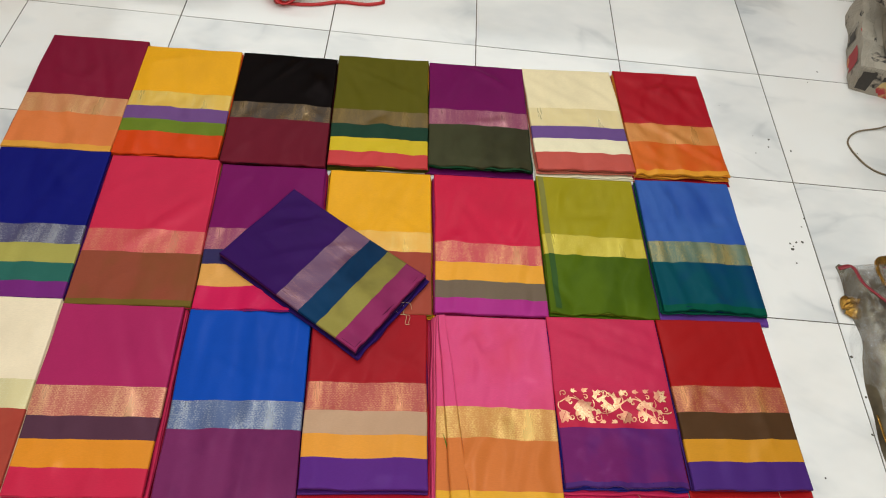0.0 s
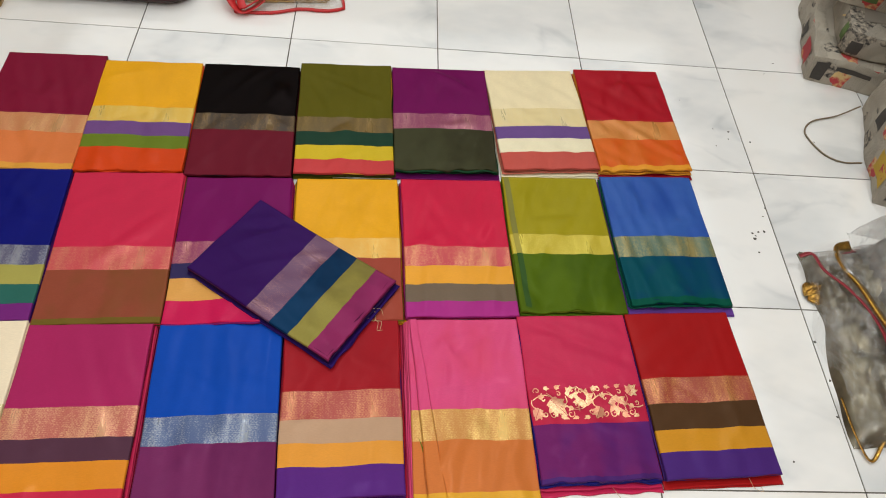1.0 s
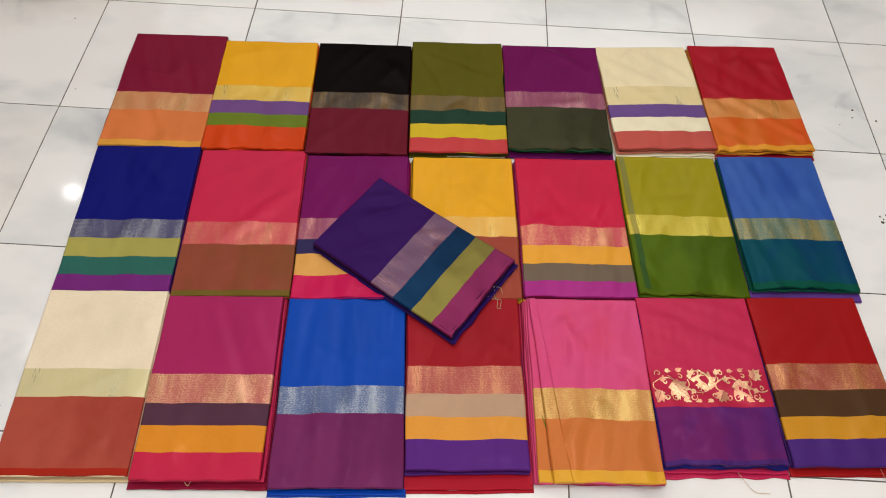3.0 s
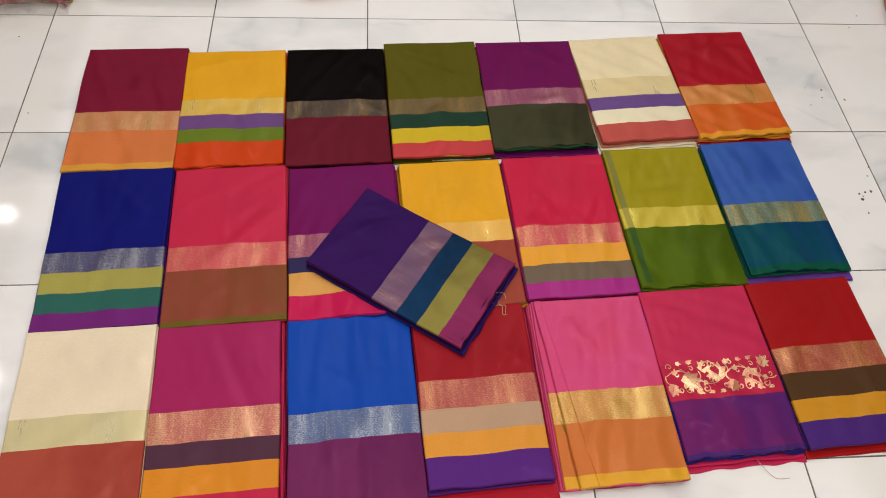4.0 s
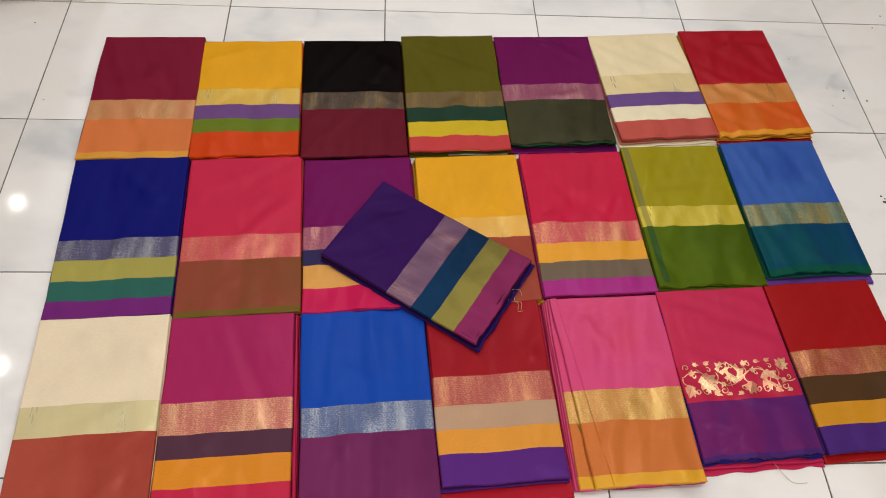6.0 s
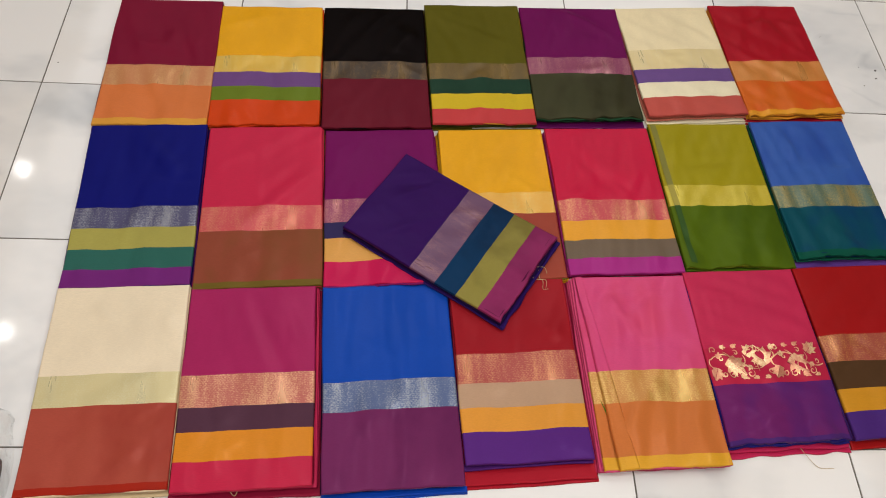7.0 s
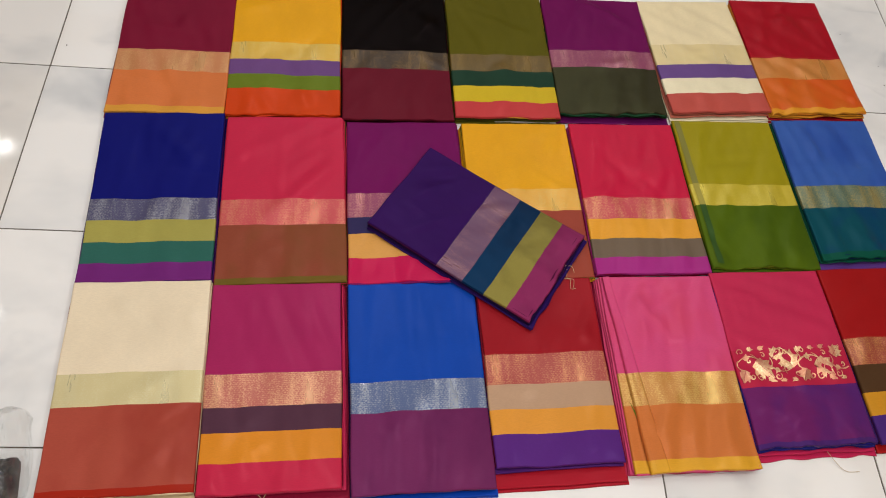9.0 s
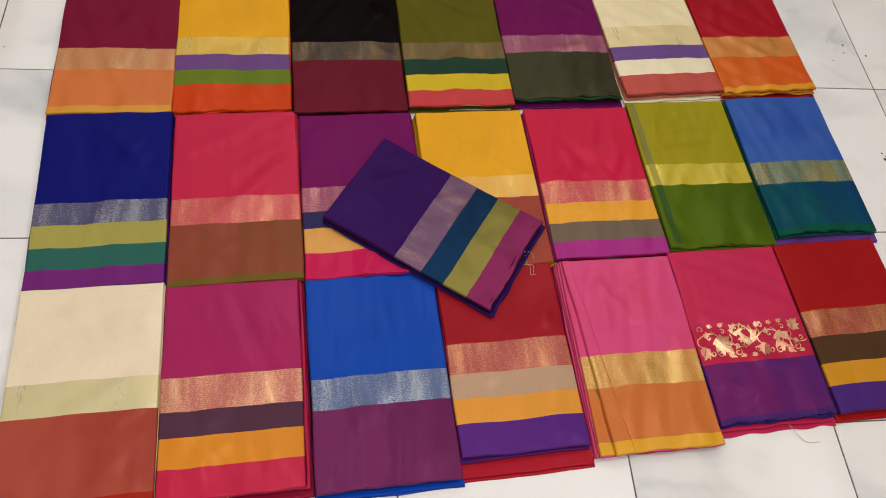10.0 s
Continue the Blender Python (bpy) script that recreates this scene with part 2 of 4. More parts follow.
YELLOW_INK = plain("yellow_print", 196, 160, 48, 0.8, 0, 200, 0.15)
GREEN_INK = plain("green_print", 96, 118, 66, 0.8, 0, 200, 0.15)
WHITE_TRIM = plain("white_lamp_trim", 235, 235, 232, 0.4)
LENS = glow("lamp_lens", 3.2)
LACQUER.node_tree.nodes["Principled BSDF"].inputs["Specular IOR Level"].default_value = 0.25


# ---- building helpers ----
def part(name, bm, mat, parent=None, label="", smooth=True):
    """Links a bmesh as one mesh object under a thing or a part."""
    mesh = bpy.data.meshes.new(name)
    bmesh.ops.recalc_face_normals(bm, faces=bm.faces)
    for f in bm.faces:
        f.smooth = smooth
    bm.to_mesh(mesh)
    bm.free()
    mesh.materials.append(mat)
    ob = new(name, mesh)
    ob.parent = parent
    return tagged(ob, label) if label else ob


def root(name, m, label, category, group="", kind=""):
    ob = new(name)
    ob.empty_display_size = 0.05
    ob.matrix_world = m
    return tagged(ob, label, category, group, kind)


def boxed(x0, y0, z0, x1, y1, z1, bevel=0.0, segments=2):
    bm = bmesh.new()
    bmesh.ops.create_cube(bm, size=1)
    for v in bm.verts:
        v.co = Vector(((x0 + x1) / 2 + v.co.x * (x1 - x0), (y0 + y1) / 2 + v.co.y * (y1 - y0), (z0 + z1) / 2 + v.co.z * (z1 - z0)))
    if bevel:
        bmesh.ops.bevel(bm, geom=bm.edges[:], offset=bevel, segments=segments, affect="EDGES", profile=0.5)
    return bm


def skin(rings, close=True, cap=True):
    """A mesh from rings of points, each joined to the next."""
    bm = bmesh.new()
    made = [[bm.verts.new(p) for p in ring] for ring in rings]
    n = len(made[0])
    for a, b in zip(made, made[1:]):
        for i in range(n if close else n - 1):
            j = (i + 1) % n
            bm.faces.new((a[i], a[j], b[j], b[i]))
    if cap:
        bm.faces.new(made[0][::-1])
        bm.faces.new(made[-1])
    return bm


def tube(points, radius, sides=6):
    """A round cord along points."""
    rings = []
    for i, p in enumerate(points):
        a, b = Vector(points[max(0, i - 1)]), Vector(points[min(len(points) - 1, i + 1)])
        way = (b - a).normalized()
        side = way.cross(Vector((0, 0, 1)))
        side = side.normalized() if side.length > 1e-4 else Vector((1, 0, 0))
        up = side.cross(way)
        rings.append([Vector(p) + radius * (math.cos(6.2832 * k / sides) * side + math.sin(6.2832 * k / sides) * up) for k in range(sides)])
    return skin(rings)


def ribbon(points, width, thick, lean=0.0):
    """A flat band along points, turned about its length by lean degrees."""
    rings = []
    for i, p in enumerate(points):
        a, b = Vector(points[max(0, i - 1)]), Vector(points[min(len(points) - 1, i + 1)])
        way = (b - a).normalized()
        side = way.cross(Vector((0, 0, 1))).normalized()
        up = side.cross(way)
        c, d = math.cos(radians(lean)), math.sin(radians(lean))
        side, up = c * side + d * up, c * up - d * side
        rings.append([Vector(p) + s * width / 2 * side + t * thick / 2 * up for s, t in ((-1, 0), (-0.85, 1), (0.85, 1), (1, 0), (0.85, -1), (-0.85, -1))])
    return skin(rings)


def smooth_path(points, steps=8):
    """Points on a Catmull-Rom curve through the given ones."""
    ps = [Vector(p) for p in points]
    ps = [2 * ps[0] - ps[1]] + ps + [2 * ps[-1] - ps[-2]]
    out = []
    for a, b, c, d in zip(ps, ps[1:], ps[2:], ps[3:]):
        for k in range(steps):
            t = k / steps
            out.append(0.5 * (2 * b + (c - a) * t + (2 * a - 5 * b + 4 * c - d) * t * t + (3 * b - a - 3 * c + d) * t ** 3))
    return out + [ps[-2]]


# ---- room ----
X0, X1, Y0, Y1 = -2.2, 4.4, -4.0, 4.4
for name, box in (("wall_west", (X0 - 0.15, Y0 - 0.15, -0.05, X0, Y1 + 0.15, CEILING)), ("wall_east", (X1, Y0 - 0.15, -0.05, X1 + 0.15, Y1 + 0.15, CEILING)),
                  ("wall_south", (X0, Y0 - 0.15, -0.05, X1, Y0, CEILING)), ("wall_north", (X0, Y1, -0.05, X1, Y1 + 0.15, CEILING))):
    tagged(part(name, boxed(*box), WALL, smooth=False), "plain cream painted shop wall", "wall", kind="structure")
tagged(part("ceiling", boxed(X0 - 0.15, Y0 - 0.15, CEILING + 0.003, X1 + 0.15, Y1 + 0.15, CEILING + 0.15), CEIL, smooth=False), "plain beige painted ceiling round a luminous panel", "ceiling", kind="structure")


# unseen ceiling lamp, housing plus area light; most are added as fill
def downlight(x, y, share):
    lamp = root("downlight", pose(x, y, CEILING), "unseen small round white recessed LED ceiling lamp", "ceiling lamp", "ceiling downlights")
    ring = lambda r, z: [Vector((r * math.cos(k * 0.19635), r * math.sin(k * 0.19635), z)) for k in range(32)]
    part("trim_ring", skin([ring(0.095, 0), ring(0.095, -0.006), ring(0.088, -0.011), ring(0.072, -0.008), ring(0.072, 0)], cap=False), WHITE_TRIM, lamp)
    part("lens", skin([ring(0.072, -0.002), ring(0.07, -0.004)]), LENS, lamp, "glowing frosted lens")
    data = bpy.data.lights.new("unseen_lamp_glow", "AREA")
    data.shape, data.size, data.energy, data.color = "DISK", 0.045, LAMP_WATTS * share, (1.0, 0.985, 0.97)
    ob = new("unseen_lamp_glow", data)
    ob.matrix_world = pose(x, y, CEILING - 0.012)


for x, y, share in UNSEEN_LAMPS:
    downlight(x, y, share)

# luminous stretched ceiling in a slim frame, the shop's main light
PX0, PX1, PY0, PY1 = -1.55, 3.55, -2.9, 3.7
panel = root("ceiling_light_panel", pose((PX0 + PX1) / 2, (PY0 + PY1) / 2, CEILING), "large white luminous stretched ceiling panel in slim frame", "ceiling light")
pw, pl = PX1 - PX0, PY1 - PY0
for name, box in (("frame_bar", (-pw / 2 - 0.04, -pl / 2 - 0.04, -0.03, pw / 2 + 0.04, -pl / 2, 0)), ("frame_bar", (-pw / 2 - 0.04, pl / 2, -0.03, pw / 2 + 0.04, pl / 2 + 0.04, 0)),
                  ("frame_bar", (-pw / 2 - 0.04, -pl / 2, -0.03, -pw / 2, pl / 2, 0)), ("frame_bar", (pw / 2, -pl / 2, -0.03, pw / 2 + 0.04, pl / 2, 0))):
    part(name, boxed(*box, 0.004), WHITE_TRIM, panel)
data = bpy.data.lights.new("ceiling_panel_glow", "AREA")
data.shape, data.size, data.size_y, data.energy, data.color = "RECTANGLE", pw, pl, PANEL_WATTS, (0.975, 0.99, 1.0)
new("ceiling_panel_glow", data).matrix_world = pose((PX0 + PX1) / 2, (PY0 + PY1) / 2, CEILING - 0.006)


# ---- folded sarees ----
def rows_of(l, cuts, n=46):
    """Steps along the length, close together at both ends, with a step at each cut."""
    base = [0, 0.0008, 0.002, 0.004, 0.007, 0.011] + [l * k / n for k in range(2, n - 1)] + [l - 0.011, l - 0.007, l - 0.004, l - 0.002, l - 0.0008, l]
    keep = [v for v in base if all(abs(v - c) > 0.0025 for c in cuts)] + list(cuts)
    return sorted(keep)


def end_lift(seed, u, along, amount):
    """How far the near end of a folded stack curls up off its support, in soft waves across its width."""
    if not amount or along < 0.7:
        return 0.0
    wave = noise.noise(Vector((u * 15, seed * 2.9, 0.3))) + 0.5 * noise.noise(Vector((u * 37, seed * 1.3, 2.1)))
    return 1.5 * amount * min(1.0, along) ** 9 * max(0.0, wave + 0.15)


def sheet(saree, w, l, z, bands, seed, place=(0, 0, 0), taper=0.0, wavy=0.0, rough=1.0, thick=0.004, first="field", lift=0.0):
    """One folded cloth face with its woven bands, from the far fold (v = 0) to the near end (v = l).
    Each band is a part of its own; neighbours share their edge."""
    dx, dy, turn = place
    ca, sa = math.cos(radians(turn)), math.sin(radians(turn))
    off = Vector((seed * 3.71, seed * 1.37, seed * 0.77))
    rnd = random.Random(seed)
    fold_u, fold_amp = rnd.uniform(-0.3, 0.3), rnd.uniform(0.0, 0.0012)
    swirl = rnd.uniform(-1.2, 1.2)
    creases = [(rnd.uniform(-0.4, 0.4) * w, rnd.uniform(0.1, 0.95) * l, rnd.uniform(0, 3.14), rnd.uniform(0.005, 0.016), rnd.uniform(-0.24, 0.28) * rough, rnd.uniform(0.02, 0.08)) for k in range(14)]
    radius = min(0.0028, thick)

    def point(u, v, drop=0.0):
        s = u / w
        half = 0.5 * w * (1 + taper * (v / l - 0.5))
        x = s * 2 * half + 0.0025 * noise.noise(Vector((0.0, v * 9, s * 2)) + off)
        y = l / 2 - v + 0.0022 * noise.noise(Vector((u * 16, v * 2, 4.0)) + off)
        end = v / l
        if wavy:
            y += wavy * end ** 8 * (noise.noise(Vector((u * 24, 7.0, 0)) + off) + 0.5 * noise.noise(Vector((u * 70, 3.0, 0)) + off))
        a = w / 2 - abs(u)
        d = min(a, v, l - v)
        low = 0.0
        if d < radius:
            low = radius - math.sqrt(max(0.0, radius * radius - (radius - d) ** 2))
        h = 0.0026 * noise.noise(Vector((u * 7, v * 5, 0.0)) + off)
        cross = u * math.cos(swirl) + v * math.sin(swirl)
        h += 0.0021 * rough * noise.noise(Vector((cross * 38, (u - v) * 6, 2.0)) + off)
        h += 0.0005 * rough * noise.noise(Vector((u * 90, v * 22, 5.0)) + off)
        for cu, cv, ca_, wide, amp, far in creases:
            a1 = (u - cu) * math.cos(ca_) + (v - cv) * math.sin(ca_)
            a2 = (v - cv) * math.cos(ca_) - (u - cu) * math.sin(ca_)
            if abs(a1) < 4 * wide and abs(a2) < 3 * far:
                h += amp * wide * math.exp(-(a1 / wide) ** 2 - (a2 / far) ** 2)
        h += fold_amp * math.exp(-((s - fold_u) / 0.015) ** 2)
        h += 0.0072 * rough * end ** 4 * noise.noise(Vector((u * 26 + 2.5 * v, v * 5, 8.0)) + off)
        if h < -0.003:
            h = -0.003 + 0.3 * (h + 0.003)
        h *= min(1.0, 0.12 + d / 0.028)
        h += end_lift(seed, u, v / l, lift)
        # the middle of the folded stack swells a little; its edges lie flatter
        h += 0.0018 * (1 - (2 * s) ** 4) * (1 - (2 * v / l - 1) ** 4) - 0.001
        p = Vector((x, y, 0))
        return Vector((ca * p.x - sa * p.y + dx, sa * p.x + ca * p.y + dy, z + h - low - drop))

    cols = [0, 0.0008, 0.002, 0.004, 0.007] + [w * k / 34 for k in range(2, 33)] + [w - 0.007, w - 0.004, w - 0.002, w - 0.0008, w]
    cols = [c - w / 2 for c in sorted(cols)]
    cuts = [b[0] * l for b in bands]
    steps = rows_of(l, cuts[:-1])
    start, made = 0.0, []
    for i, (stop, mat) in enumerate(bands):
        end = l if i == len(bands) - 1 else cuts[i]
        vs = [v for v in steps if start - 1e-7 <= v <= end + 1e-7]
        rings = []
        for v in vs:
            inner = [point(u, v) for u in cols]
            rings.append([point(cols[0], v, thick * 0.75)] + inner + [point(cols[-1], v, thick * 0.75)])
        if i == 0:
            rings.insert(0, [point(u, 0, thick * 0.75) for u in [cols[0]] + cols + [cols[-1]]])
        if i == len(bands) - 1:
            rings.append([point(u, l, thick * 0.75) for u in [cols[0]] + cols + [cols[-1]]])
        kind = first if i == 0 else ("brocade_band" if mat.name.startswith("metal") else "stripe")
        bm = skin(rings, close=False, cap=False)
        made.append(part(kind, bm, mat, saree))
        start = end
    return point


def fold(saree, w, l, z0, z1, mat, seed, place=(0, 0, 0), label="", curl=None):
    """One inner fold of the stack: a soft slab with rounded, wavering edges.
    curl: seed, height of the curled near end, and the share of it at the slab's bottom and top."""
    dx, dy, turn = place
    ca, sa = math.cos(radians(turn)), math.sin(radians(turn))
    off = Vector((seed * 2.3, seed * 0.9, seed * 5.1))
    n = 34
    path = [(-w / 2 + w * k / n, l / 2) for k in range(n)] + [(w / 2, l / 2 - l * k / n) for k in range(n)]
    path += [(w / 2 - w * k / n, -l / 2) for k in range(n)] + [(-w / 2, -l / 2 + l * k / n) for k in range(n)]
    rings = []
    for f, inset in ((0.0, 0.0035), (0.2, 0.001), (0.5, 0.0), (0.8, 0.001), (1.0, 0.0035), (1.5, 0.02)):
        ring = []
        for x, y in path:
            k = 1 - 2 * inset / w
            p = Vector((x * k, y * (1 - 2 * inset / l), 0))
            q = Vector((x * 14, y * 14, 0)) + off
            p.x += 0.0022 * noise.noise(q)
            p.y += 0.0024 * noise.noise(q + Vector((9, 3, 1)))
            h = 0.0011 * noise.noise(Vector((x * 20, y * 20, 3)) + off)
            if curl:
                along = (l / 2 - y) / l
                h += end_lift(curl[0], x, along, curl[1]) * (curl[2] + (curl[3] - curl[2]) * min(1, f))
                p.y += 0.5 * curl[1] * max(0.0, along) ** 14 * noise.noise(Vector((x * 28, seed * 0.7, 6.0)))
            ring.append(Vector((ca * p.x - sa * p.y + dx, sa * p.x + ca * p.y + dy, (z1 - 0.012 if f > 1 else max(z0, z0 + (z1 - z0) * f + h)) if f else z0)))
        rings.append(ring)
    return part("fold", skin(rings), mat, saree, label)


def saree(label, x, y, w, l, turn, bands, under, seed, base=0.0, height=0.024, taper=0.0, wavy=0.002, lip=(0.0, 0.0, 0.0), rough=1.0, lift=0.0016):
    """A folded saree lying flat: inner folds below, the showing face on top.
    lip: how far the lowest fold shows past the face at the near end and at either side; under: colours of the folds from below."""
    thing = root("folded_saree", pose(x, y, base, 0, 0, turn), label, "folded saree", "sarees laid out on the floor")
    near, left, right = lip
    under = [mat for mat in under for k in (0, 1)]
    count = len(under)
    top = height - 0.0032
    rnd = random.Random(seed)
    left, right = max(left, 0.006), max(right, 0.006)
    for i, mat in enumerate(under):
        k = 1 - i / max(1, count - 1) if count > 1 else 1
        n, a, b = near * (1 if i < 2 else 0.3 * k) + rnd.uniform(-0.0045, 0.0045), left * k, right * k
        jit = (rnd.uniform(-0.0015, 0.0015), rnd.uniform(-0.001, 0.001), rnd.uniform(-0.3, 0.3))
        fold(thing, w - 0.003 + a + b, l - 0.004 + n, top * i / count, top * (i + 1) / count - 0.0005, mat, seed * 10 + i,
             ((b - a) / 2 + jit[0], -n / 2 + jit[1], jit[2]), curl=(seed, lift, i / count, (i + 1) / count))
    point = sheet(thing, w, l, height - 0.001, bands, seed, taper=taper, wavy=wavy, rough=rough, thick=0.004, lift=lift)
    return thing, point


C, Z = cloth, zari

